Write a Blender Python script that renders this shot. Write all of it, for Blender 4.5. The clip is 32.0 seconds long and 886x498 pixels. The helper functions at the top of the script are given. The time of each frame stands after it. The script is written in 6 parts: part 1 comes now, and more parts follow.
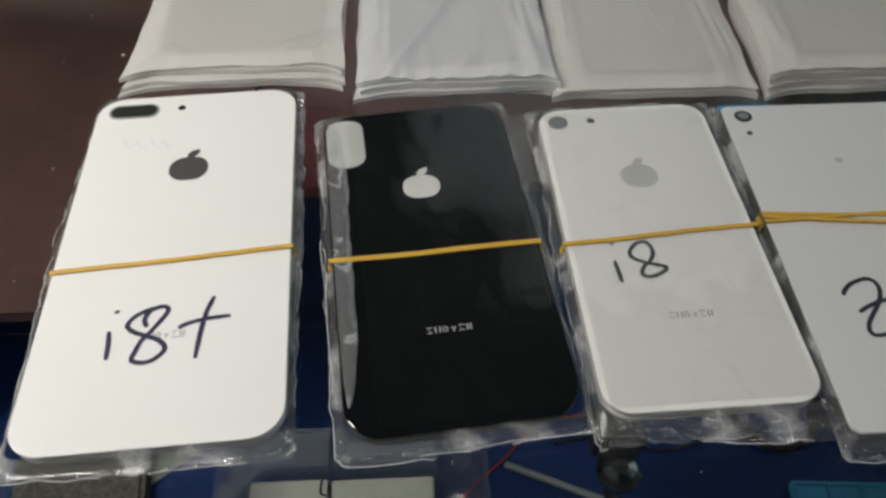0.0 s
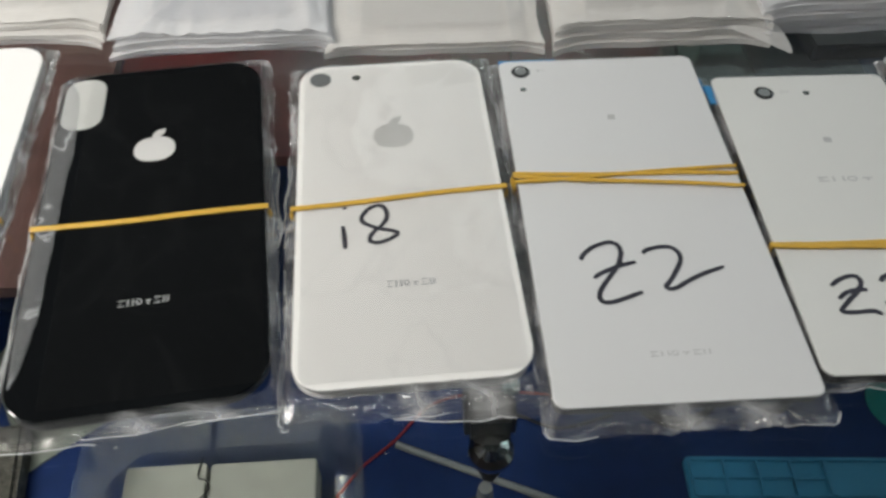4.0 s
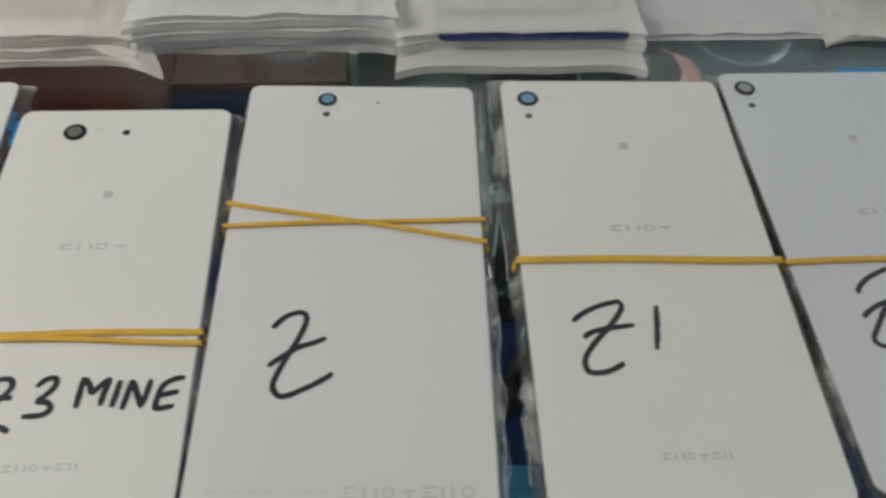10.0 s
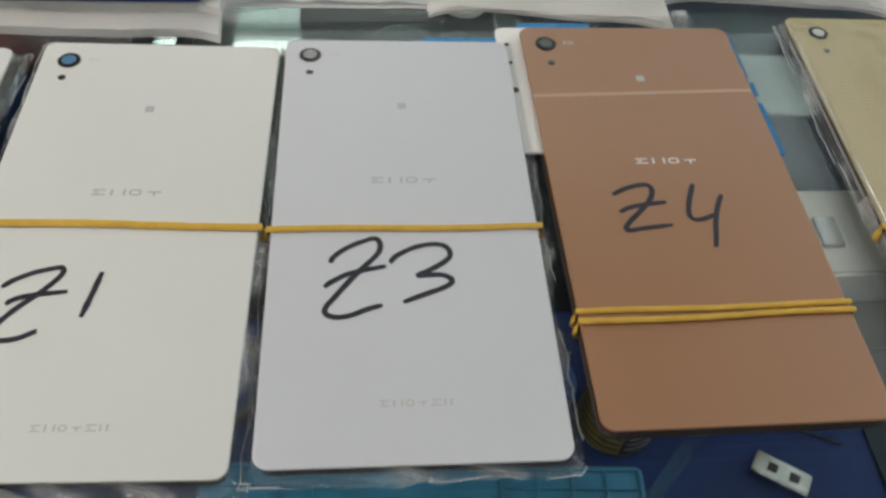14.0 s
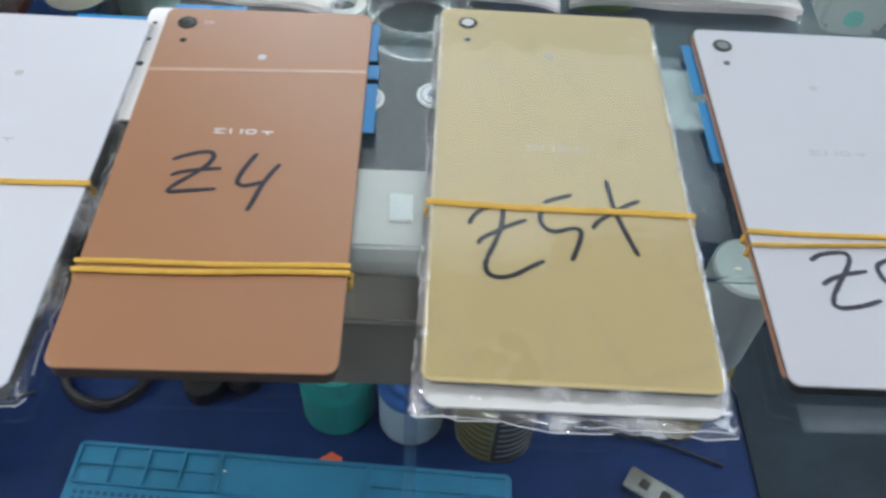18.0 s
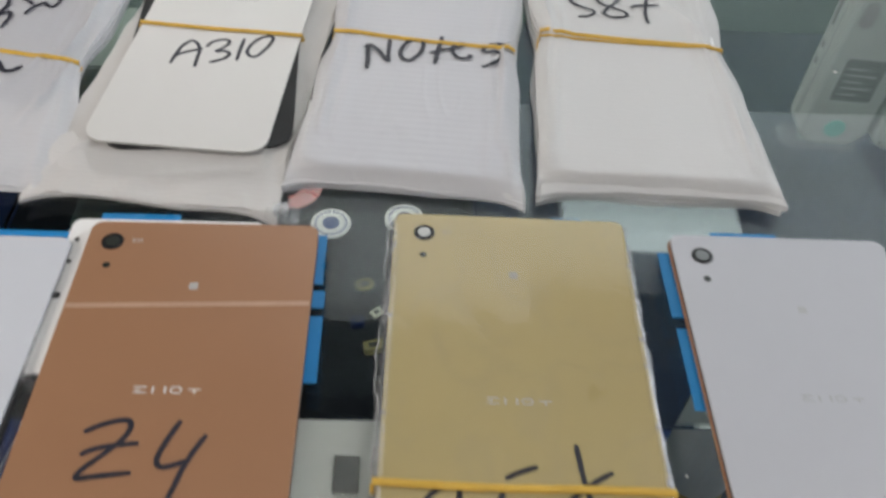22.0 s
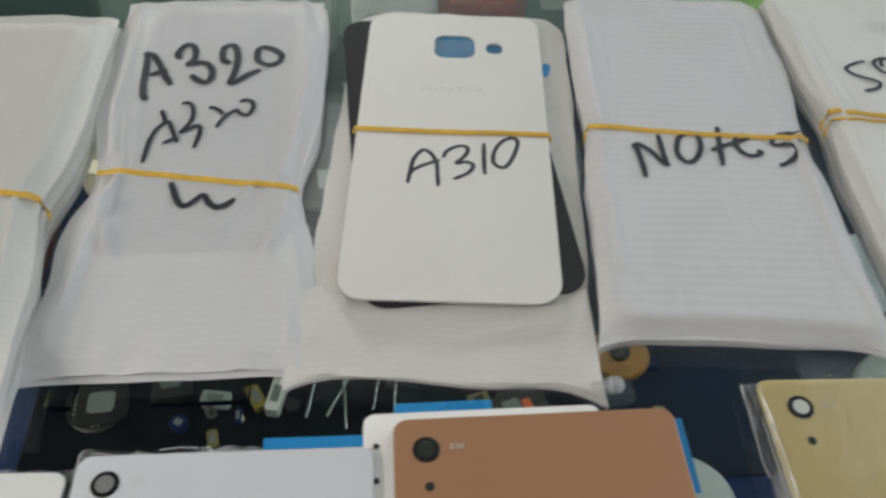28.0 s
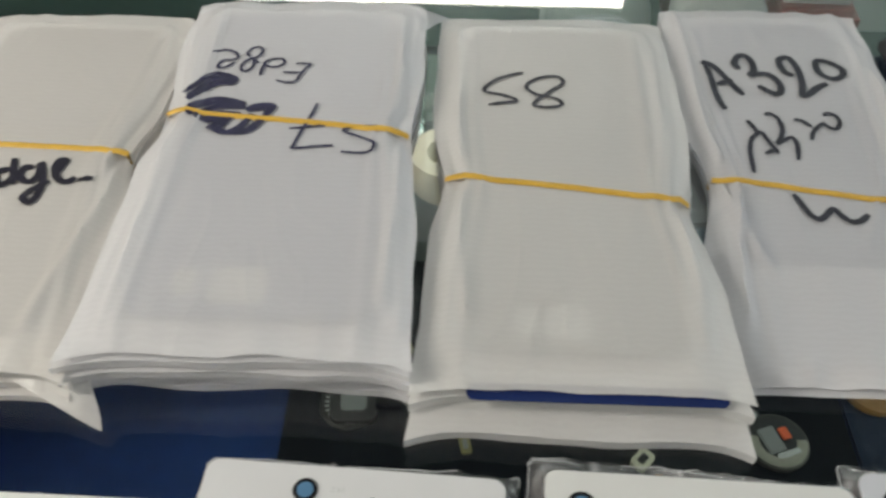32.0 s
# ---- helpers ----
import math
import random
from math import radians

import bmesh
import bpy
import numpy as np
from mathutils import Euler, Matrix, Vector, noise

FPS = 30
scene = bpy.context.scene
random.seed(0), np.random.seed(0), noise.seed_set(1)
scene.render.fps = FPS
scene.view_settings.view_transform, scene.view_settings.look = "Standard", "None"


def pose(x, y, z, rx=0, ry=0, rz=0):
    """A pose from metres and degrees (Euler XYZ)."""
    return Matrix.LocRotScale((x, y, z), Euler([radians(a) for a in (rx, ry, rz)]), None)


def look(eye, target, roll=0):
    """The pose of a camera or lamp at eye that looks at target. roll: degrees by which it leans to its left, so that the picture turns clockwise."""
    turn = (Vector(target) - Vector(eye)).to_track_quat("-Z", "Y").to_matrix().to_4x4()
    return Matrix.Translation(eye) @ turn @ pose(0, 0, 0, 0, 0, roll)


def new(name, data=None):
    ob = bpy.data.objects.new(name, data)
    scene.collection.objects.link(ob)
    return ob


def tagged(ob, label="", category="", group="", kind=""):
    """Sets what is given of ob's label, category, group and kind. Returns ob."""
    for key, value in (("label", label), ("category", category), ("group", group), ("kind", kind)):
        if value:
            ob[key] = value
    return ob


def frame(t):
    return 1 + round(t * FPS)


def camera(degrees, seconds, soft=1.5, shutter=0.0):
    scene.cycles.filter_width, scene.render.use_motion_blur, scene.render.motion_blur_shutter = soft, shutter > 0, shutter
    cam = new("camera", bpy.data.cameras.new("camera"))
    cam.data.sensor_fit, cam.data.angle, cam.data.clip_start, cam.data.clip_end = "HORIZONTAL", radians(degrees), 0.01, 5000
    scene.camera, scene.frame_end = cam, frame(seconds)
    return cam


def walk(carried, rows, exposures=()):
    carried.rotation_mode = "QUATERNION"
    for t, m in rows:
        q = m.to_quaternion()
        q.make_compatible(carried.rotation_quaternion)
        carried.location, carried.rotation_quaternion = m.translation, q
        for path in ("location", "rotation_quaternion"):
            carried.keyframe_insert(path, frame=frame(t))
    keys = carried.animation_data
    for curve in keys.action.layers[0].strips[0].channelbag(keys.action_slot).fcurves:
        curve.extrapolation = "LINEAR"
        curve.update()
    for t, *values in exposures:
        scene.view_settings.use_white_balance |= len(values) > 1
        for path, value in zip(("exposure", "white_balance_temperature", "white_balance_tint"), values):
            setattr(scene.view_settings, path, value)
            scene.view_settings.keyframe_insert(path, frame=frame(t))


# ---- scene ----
EXPOSURES = [(0.0, -1.88, 6500, 10), (2.5, -1.82, 6450, 10), (4.5, -1.22, 6450, 10), (6.0, -1.31, 6650, 10), (8.0, -1.25, 6700, 10), (11.0, -1.05, 6700, 10), (13.5, -0.80, 6850, 10), (16.0, -0.36, 6450, 14), (17.0, -0.20, 6550, 13), (18.0, 0.03, 6050, 13), (19.0, 0.03, 6050, 13), (20.0, 0.0, 6150, 12), (21.0, -0.31, 6500, 12), (22.0, -0.43, 6600, 15), (24.0, -0.62, 6800, 13), (28.0, -0.64, 6700, 10), (30.5, -0.73, 6500, 10), (32.0, -0.80, 6800, 10)]
cam = camera(56.35, 32.0, soft=2.8, shutter=0.5)
# seconds, eye in millimetres (x along the counter, y across it, z over the glass), yaw, pitch, roll
ROWS = [
    (0, -308.0, -192.1, 210.9, -1.01, -48.14, -0.73),
    (0.5, -299.8, -195.3, 208.9, -0.83, -48.29, -1.29),
    (1, -289.4, -193.7, 206.2, -0.91, -47.79, -1.50),
    (1.5, -281.9, -192.6, 204.0, -0.18, -46.17, -1.67),
    (2, -274.3, -195.8, 198.9, -0.69, -47.37, -0.94),
    (2.5, -264.7, -198.2, 196.4, -1.44, -48.33, -0.50),
    (4.5, -208.1, -181.8, 189.8, -3.25, -49.93, -0.20),
    (5, -185.7, -183.6, 187.8, -4.04, -50.58, -0.55),
    (5.5, -163.5, -183.4, 183.2, -5.98, -51.10, 0.15),
    (6, -144.8, -181.7, 179.6, -5.18, -51.37, 1.15),
    (6.5, -115.8, -180.9, 176.1, -5.07, -52.86, 3.37),
    (7, -115.9, -163.7, 182.7, -5.35, -51.68, 1.25),
    (7.5, -111.2, -150.0, 178.1, -7.54, -52.55, 2.03),
    (8, -67.5, -162.9, 184.9, -4.72, -51.93, 4.14),
    (8.5, -51.5, -168.9, 188.2, -2.52, -51.90, 1.79),
    (9, -41.2, -158.0, 189.5, -4.31, -51.97, 2.22),
    (9.5, -31.4, -145.1, 187.8, -4.91, -51.87, 1.99),
    (10, -10.8, -142.6, 183.0, -6.48, -52.45, 3.38),
    (10.5, 7.0, -145.6, 183.5, -4.42, -52.31, 1.88),
    (11, 25.4, -150.6, 180.1, -5.00, -52.78, 1.81),
    (11.5, 44.3, -155.6, 176.0, -6.89, -53.65, 3.16),
    (12, 55.8, -153.5, 175.7, -9.56, -53.91, 4.57),
    (12.5, 73.8, -145.7, 175.1, -9.83, -52.88, 4.08),
    (13, 92.2, -146.2, 175.1, -9.11, -52.36, 4.29),
    (13.5, 111.3, -152.3, 173.2, -9.69, -51.96, 6.12),
    (15.5, 163.2, -152.5, 173.1, -0.50, -52.05, 1.93),
    (16, 193.1, -180.4, 184.3, 2.06, -49.60, 1.82),
    (16.5, 212.2, -177.8, 183.8, 1.47, -49.73, 2.07),
    (17, 229.3, -177.8, 185.7, -0.65, -49.88, 2.55),
    (17.5, 245.9, -179.6, 181.8, -1.84, -50.28, 4.00),
    (18, 264.1, -175.5, 178.6, -2.33, -50.82, 3.78),
    (18.5, 279.3, -182.0, 182.4, -4.33, -48.25, 4.16),
    (19, 293.9, -182.9, 186.5, -3.79, -47.85, 2.70),
    (19.5, 304.9, -182.5, 190.4, -5.64, -46.96, 3.14),
    (20, 307.9, -179.4, 193.8, -5.31, -46.69, 3.15),
    (20.5, 300.6, -162.0, 196.5, -4.53, -47.20, 3.33),
    (21, 295.1, -140.9, 198.0, -3.31, -47.59, 2.75),
    (21.5, 286.5, -128.5, 197.6, -4.41, -47.92, 3.95),
    (22, 272.2, -110.8, 198.2, -3.73, -48.28, 4.16),
    (22.5, 259.9, -75.7, 191.4, -5.45, -47.74, 5.30),
    (23, 255.7, -52.0, 190.5, -4.30, -48.22, 4.14),
    (23.5, 247.7, -29.1, 188.4, -4.04, -48.41, 3.04),
    (24, 240.8, -16.9, 188.5, -4.61, -47.93, 3.00),
    (24.5, 232.2, -15.6, 188.7, -4.16, -49.88, 1.67),
    (26.5, 219.6, -28.6, 187.8, -5.04, -49.49, 2.66),
    (27, 214.3, -33.1, 189.0, -4.63, -49.16, 2.33),
    (27.5, 196.0, -32.3, 188.3, -4.51, -49.48, 1.95),
    (28, 177.1, -33.5, 187.9, -4.65, -49.08, 1.78),
    (28.5, 156.9, -37.8, 177.7, -4.44, -49.98, 3.15),
    (29, 140.4, -36.5, 186.6, -2.81, -48.70, 2.43),
    (29.5, 118.4, -20.3, 188.9, -2.70, -47.28, 1.75),
    (30, 87.6, -9.8, 186.6, -3.37, -47.31, 1.82),
    (30.5, 71.1, -15.2, 188.9, -2.83, -47.32, 2.14),
    (31, 40.4, -26.9, 187.6, -1.19, -47.02, 1.57),
    (31.5, 23.4, -27.6, 184.0, 1.24, -48.11, 0.42),
    (32, 6.9, -30.2, 183.0, 2.07, -48.23, 0.10),
]
walk(cam, [(t, pose(x / 1000, y / 1000, z / 1000, 0, 0, yaw) @ pose(0, 0, 0, 90 + pitch) @ pose(0, 0, 0, 0, 0, roll))
           for t, x, y, z, yaw, pitch, roll in ROWS], EXPOSURES)

# ---- light ----
world = bpy.data.worlds.new("shop_air")
scene.world = world
world.use_nodes = True
world.node_tree.nodes["Background"].inputs[0].default_value = (0.75, 0.85, 1.0, 1)
world.node_tree.nodes["Background"].inputs[1].default_value = 0.1


def area_lamp(name, at, toward, sx, sy, watts, colour):
    data = bpy.data.lights.new(name, "AREA")
    data.shape, data.size, data.size_y, data.energy, data.color = "RECTANGLE", sx, sy, watts, colour
    ob = new(name, data)
    ob.matrix_basis = look(at, toward)
    return ob


WARM, DAY = (1.0, 0.955, 0.88), (0.86, 0.93, 1.0)
area_lamp("wall_tube_light", (-0.13, 2.21, 1.185), (-0.13, 0.0, 0.75), 1.2, 0.03, 4, WARM)
area_lamp("wall_tube_back_light", (-0.13, 2.20, 1.16), (-0.13, 2.3, 1.10), 1.2, 0.03, 5, DAY)
# added fill: one near lamp for the left end, two overhead, all unseen
area_lamp("left_fill_light", (-0.75, -0.05, 0.45), (-0.6, 0.0, 0.0), 0.05, 0.5, 12.5, WARM)
area_lamp("ceiling_fill_light", (0.95, 0.15, 1.60), (0.95, 0.14, 0.0), 1.2, 0.05, 5, WARM)
area_lamp("ceiling_fill_light", (0.0, -1.1, 1.60), (0.0, -1.08, 0.0), 1.2, 0.05, 4, WARM)
area_lamp("window_daylight", (2.44, 0.5, 0.75), (0.0, 0.4, 0.3), 2.2, 1.5, 46, DAY)

# ---- materials ----


def nodes_of(name):
    m = bpy.data.materials.new(name)
    m.use_nodes = True
    t = m.node_tree
    return m, t, t.nodes["Principled BSDF"]


def plain(name, colour, rough=0.5, metal=0.0, vary=0.06, scale=60.0, bump=0.0, bump_scale=400.0, coat=0.0, tint=None, coat_rough=0.03, spec=0.5):
    """A painted, moulded or printed surface: base colour, broad and fine variation, roughness variation and relief."""
    m, t, b = nodes_of(name)
    n, l = t.nodes, t.links
    tc = n.new("ShaderNodeTexCoord")
    big = n.new("ShaderNodeTexNoise")
    big.inputs["Scale"].default_value, big.inputs["Detail"].default_value = scale, 6
    l.new(tc.outputs["Object"], big.inputs["Vector"])
    fine = n.new("ShaderNodeTexNoise")
    fine.inputs["Scale"].default_value, fine.inputs["Detail"].default_value = scale * 9, 3
    l.new(tc.outputs["Object"], fine.inputs["Vector"])
    both = n.new("ShaderNodeMath")
    both.operation = "MULTIPLY_ADD"
    both.inputs[1].default_value = 0.35
    l.new(fine.outputs["Fac"], both.inputs[0]), l.new(big.outputs["Fac"], both.inputs[2])
    ramp = n.new("ShaderNodeMapRange")
    ramp.inputs["From Min"].default_value, ramp.inputs["From Max"].default_value = 0.35, 1.0
    l.new(both.outputs[0], ramp.inputs["Value"])
    mix = n.new("ShaderNodeMix")
    mix.data_type = "RGBA"
    low = tint or tuple(c * (1 - 2 * vary) for c in colour)
    mix.inputs["A"].default_value, mix.inputs["B"].default_value = (*low, 1), (*(min(1, c * (1 + vary)) for c in colour), 1)
    l.new(ramp.outputs["Result"], mix.inputs["Factor"])
    l.new(mix.outputs["Result"], b.inputs["Base Color"])
    rr = n.new("ShaderNodeMapRange")
    rr.inputs["To Min"].default_value, rr.inputs["To Max"].default_value = rough * 0.85, min(1, rough * 1.2)
    l.new(big.outputs["Fac"], rr.inputs["Value"]), l.new(rr.outputs["Result"], b.inputs["Roughness"])
    b.inputs["Specular IOR Level"].default_value = spec
    b.inputs["Metallic"].default_value, b.inputs["Coat Weight"].default_value, b.inputs["Coat Roughness"].default_value = metal, coat, coat_rough
    if bump:
        bn = n.new("ShaderNodeTexNoise")
        bn.inputs["Scale"].default_value, bn.inputs["Detail"].default_value = bump_scale, 4
        l.new(tc.outputs["Object"], bn.inputs["Vector"])
        bp = n.new("ShaderNodeBump")
        bp.inputs["Strength"].default_value, bp.inputs["Distance"].default_value = bump, 0.0004
        l.new(bn.outputs["Fac"], bp.inputs["Height"]), l.new(bp.outputs["Normal"], b.inputs["Normal"])
    return m


def sleeve_material(name, colour, ribs=0.07, rib_scale=150, bend=6.0):
    """Thin white foam sheet with faint ribs, soft creases and a slight sheen."""
    m, t, b = nodes_of(name)
    n, l = t.nodes, t.links
    tc = n.new("ShaderNodeTexCoord")
    wave = n.new("ShaderNodeTexWave")
    wave.bands_direction = "Y"
    wave.inputs["Scale"].default_value, wave.inputs["Distortion"].default_value = rib_scale, bend
    wave.inputs["Detail"].default_value, wave.inputs["Detail Scale"].default_value = 2, 1.5
    l.new(tc.outputs["Object"], wave.inputs["Vector"])
    soft = n.new("ShaderNodeTexNoise")
    soft.inputs["Scale"].default_value, soft.inputs["Detail"].default_value = 22, 5
    l.new(tc.outputs["Object"], soft.inputs["Vector"])
    mix = n.new("ShaderNodeMix")
    mix.data_type = "RGBA"
    mix.inputs["A"].default_value = (*(c * 0.91 for c in colour), 1)
    mix.inputs["B"].default_value = (*colour, 1)
    weave = n.new("ShaderNodeMath")
    weave.operation = "MULTIPLY_ADD"
    weave.inputs[1].default_value = 0.35
    l.new(wave.outputs["Fac"], weave.inputs[0]), l.new(soft.outputs["Fac"], weave.inputs[2])
    l.new(weave.outputs[0], mix.inputs["Factor"]), l.new(mix.outputs["Result"], b.inputs["Base Color"])
    stretch = n.new("ShaderNodeMapping")
    stretch.inputs["Scale"].default_value = (1.0, 0.42, 1.0)
    stretch.inputs["Rotation"].default_value = (0, 0, 0.35)
    l.new(tc.outputs["Object"], stretch.inputs["Vector"])
    fold = n.new("ShaderNodeTexNoise")
    fold.inputs["Scale"].default_value, fold.inputs["Detail"].default_value, fold.inputs["Distortion"].default_value = 34, 2, 0.8
    l.new(stretch.outputs[0], fold.inputs["Vector"])
    off, ridge, sharp = n.new("ShaderNodeMath"), n.new("ShaderNodeMath"), n.new("ShaderNodeMapRange")
    off.operation, ridge.operation = "SUBTRACT", "ABSOLUTE"
    off.inputs[1].default_value = 0.5
    l.new(fold.outputs["Fac"], off.inputs[0]), l.new(off.outputs[0], ridge.inputs[0])
    sharp.inputs["From Max"].default_value, sharp.inputs["To Min"].default_value, sharp.inputs["To Max"].default_value = 0.06, 0.55, 0.0
    l.new(ridge.outputs[0], sharp.inputs["Value"])
    add = n.new("ShaderNodeMath")
    add.operation = "MULTIPLY_ADD"
    add.inputs[1].default_value = ribs
    more = n.new("ShaderNodeMath")
    more.operation = "ADD"
    l.new(soft.outputs["Fac"], more.inputs[0]), l.new(sharp.outputs["Result"], more.inputs[1])
    l.new(wave.outputs["Fac"], add.inputs[0]), l.new(more.outputs[0], add.inputs[2])
    bp = n.new("ShaderNodeBump")
    bp.inputs["Strength"].default_value, bp.inputs["Distance"].default_value = 0.34, 0.0009
    l.new(add.outputs[0], bp.inputs["Height"]), l.new(bp.outputs["Normal"], b.inputs["Normal"])
    b.inputs["Roughness"].default_value = 0.29
    b.inputs["Alpha"].default_value = 0.58
    through_light, blend, out = n.new("ShaderNodeBsdfTranslucent"), n.new("ShaderNodeMixShader"), n["Material Output"]
    through_light.inputs["Color"].default_value = (0.85, 0.85, 0.83, 1)
    blend.inputs["Fac"].default_value = 0.08
    l.new(b.outputs["BSDF"], blend.inputs[1]), l.new(through_light.outputs["BSDF"], blend.inputs[2]), l.new(blend.outputs["Shader"], out.inputs["Surface"])
    return m


def film_material(name, low, high, tone=(0.85, 0.88, 0.9), rough=0.12, relief=0.7, sheen=2.0, scale=33, crease=0.028):
    """Clear crinkled polythene: mostly see-through, with shiny, slightly milky creases."""
    m, t, b = nodes_of(name)
    n, l = t.nodes, t.links
    tc = n.new("ShaderNodeTexCoord")
    a = n.new("ShaderNodeTexNoise")
    a.inputs["Scale"].default_value, a.inputs["Detail"].default_value, a.inputs["Distortion"].default_value = scale, 3, 0.7
    l.new(tc.outputs["Object"], a.inputs["Vector"])
    far = n.new("ShaderNodeMath")
    far.operation = "SUBTRACT"
    far.inputs[1].default_value = 0.5
    l.new(a.outputs["Fac"], far.inputs[0])
    ridge = n.new("ShaderNodeMath")
    ridge.operation = "ABSOLUTE"
    l.new(far.outputs[0], ridge.inputs[0])
    r = n.new("ShaderNodeMapRange")
    r.inputs["From Min"].default_value, r.inputs["From Max"].default_value = 0.0, crease
    r.inputs["To Min"].default_value, r.inputs["To Max"].default_value = high, low
    l.new(ridge.outputs[0], r.inputs["Value"])
    bp = n.new("ShaderNodeBump")
    bp.inputs["Strength"].default_value, bp.inputs["Distance"].default_value = relief, 0.0015
    l.new(ridge.outputs[0], bp.inputs["Height"]), l.new(bp.outputs["Normal"], b.inputs["Normal"])
    b.inputs["Base Color"].default_value, b.inputs["Roughness"].default_value = (*tone, 1), rough
    b.inputs["Specular IOR Level"].default_value = 0.9
    clear, body, gloss, shine, out = n.new("ShaderNodeBsdfTransparent"), n.new("ShaderNodeMixShader"), n.new("ShaderNodeBsdfGlossy"), n.new("ShaderNodeMixShader"), n["Material Output"]
    fres = n.new("ShaderNodeFresnel")
    fres.inputs["IOR"].default_value = 1.5
    gain = n.new("ShaderNodeMath")
    gain.operation = "MULTIPLY"
    gain.inputs[1].default_value = sheen
    l.new(bp.outputs["Normal"], fres.inputs["Normal"]), l.new(fres.outputs[0], gain.inputs[0])
    gloss.inputs["Roughness"].default_value = rough
    gain.use_clamp = True
    cap = n.new("ShaderNodeMath")
    cap.operation = "MINIMUM"
    cap.inputs[1].default_value = 0.38
    l.new(gain.outputs[0], cap.inputs[0])
    l.new(bp.outputs["Normal"], gloss.inputs["Normal"])
    l.new(r.outputs["Result"], body.inputs[0]), l.new(clear.outputs[0], body.inputs[1]), l.new(b.outputs[0], body.inputs[2])
    l.new(cap.outputs[0], shine.inputs[0]), l.new(body.outputs[0], shine.inputs[1]), l.new(gloss.outputs[0], shine.inputs[2])
    l.new(shine.outputs[0], out.inputs["Surface"])
    return m


def glass_material(name, colour, ior=1.47):
    m, t, b = nodes_of(name)
    b.inputs["Base Color"].default_value, b.inputs["Roughness"].default_value = (*colour, 1), 0.0
    b.inputs["Transmission Weight"].default_value, b.inputs["IOR"].default_value = 1.0, ior
    return m


def glow(name, colour, strength):
    m, t, b = nodes_of(name)
    b.inputs["Emission Color"].default_value, b.inputs["Emission Strength"].default_value = (*colour, 1), strength
    return m


BRIGHT = plain("bright_white_back_glass", (0.88, 0.88, 0.87), 0.22, vary=0.01, scale=14)
WHITE = plain("white_back_glass", (0.70, 0.71, 0.69), 0.36, vary=0.012, scale=14)
PALE_CREAM = plain("pale_cream_back_glass", (0.68, 0.675, 0.65), 0.34, vary=0.012, scale=14)
CREAM = plain("cream_white_back_glass", (0.86, 0.855, 0.835), 0.34, vary=0.012, scale=14)
SILVER = plain("frosted_white_back_glass", (0.66, 0.67, 0.675), 0.38, vary=0.012, scale=18)
DULL_PEARL = plain("dull_blue_white_back_glass", (0.53, 0.54, 0.57), 0.3, vary=0.015, scale=18)
PEARL = plain("blue_white_back_glass", (0.61, 0.63, 0.67), 0.34, vary=0.012, scale=18)
BLACK = plain("black_back_glass", (0.006, 0.007, 0.008), 0.09, vary=0.1, scale=30, coat=0.3)
COPPER = plain("copper_back_glass", (0.358, 0.186, 0.100), 0.33, vary=0.02, scale=18, coat=0.5, coat_rough=0.22)
GOLD = plain("gold_back_glass", (0.60, 0.492, 0.24), 0.28, vary=0.02, scale=18, coat=0.3)
# dark colour stands in for the thin shade along the stacked edges
DARK = plain("dark_shade_edge", (0.018, 0.018, 0.02), 0.5)
EDGE = plain("white_spare_edge", (0.6, 0.6, 0.6), 0.4)
LENS_RIM = plain("lens_rim", (0.02, 0.02, 0.022), 0.25, metal=0.3)
LENS_GREY = plain("lens_window_grey", (0.16, 0.17, 0.17), 0.08, coat=0.6)
LENS_BLUE = plain("lens_window_blue", (0.10, 0.22, 0.36), 0.1, coat=0.6)
LENS_DARK = plain("lens_window_dark", (0.035, 0.04, 0.035), 0.08, coat=0.6)
LENS_MID = plain("lens_window_mid_grey", (0.22, 0.225, 0.225), 0.08, coat=0.8)
LENS_PALE = plain("lens_window_pale", (0.56, 0.57, 0.55), 0.12, coat=0.5)
MARK_GREY = plain("grey_print", (0.43, 0.44, 0.44), 0.35)
MARK_PALE = plain("pale_print", (0.48, 0.49, 0.49), 0.35)
MARK_FAINT = plain("faint_print", (0.555, 0.565, 0.565), 0.35)
MARK_DARK = plain("dark_mirror_print", (0.13, 0.13, 0.13), 0.2, metal=0.3)
MARK_LIGHT = plain("silver_print", (0.72, 0.72, 0.71), 0.2)
CASE_BACK = plain("dark_green_panel", (0.06, 0.10, 0.09), 0.5)
INK = plain("black_marker_ink", (0.012, 0.012, 0.016), 0.45, vary=0.3, scale=220, tint=(0.03, 0.03, 0.05))
INK_BLUE = plain("blue_black_marker_ink", (0.012, 0.012, 0.03), 0.45, vary=0.3, scale=220, tint=(0.035, 0.035, 0.09))
PENCIL = plain("faint_pencil", (0.74, 0.75, 0.77), 0.5)
BAND = plain("yellow_rubber", (0.69, 0.425, 0.06), 0.42, vary=0.1, scale=160, bump=0.3, bump_scale=900)
BLUE_FILM = plain("blue_film_tab", (0.02, 0.24, 0.55), 0.28, vary=0.06)
SLEEVE = sleeve_material("white_foam_sleeve", (0.90, 0.90, 0.885))
SLEEVE_WARM = sleeve_material("warm_white_foam_sleeve", (0.89, 0.875, 0.85))
SLEEVE_COOL = sleeve_material("cool_white_foam_sleeve", (0.88, 0.885, 0.905))
SLEEVE_RIBBED = sleeve_material("ribbed_white_foam_sleeve", (0.90, 0.905, 0.92), 0.17, 95, 1.2)
PATCH = plain("pale_camera_window", (0.46, 0.46, 0.44), 0.3, vary=0.02)
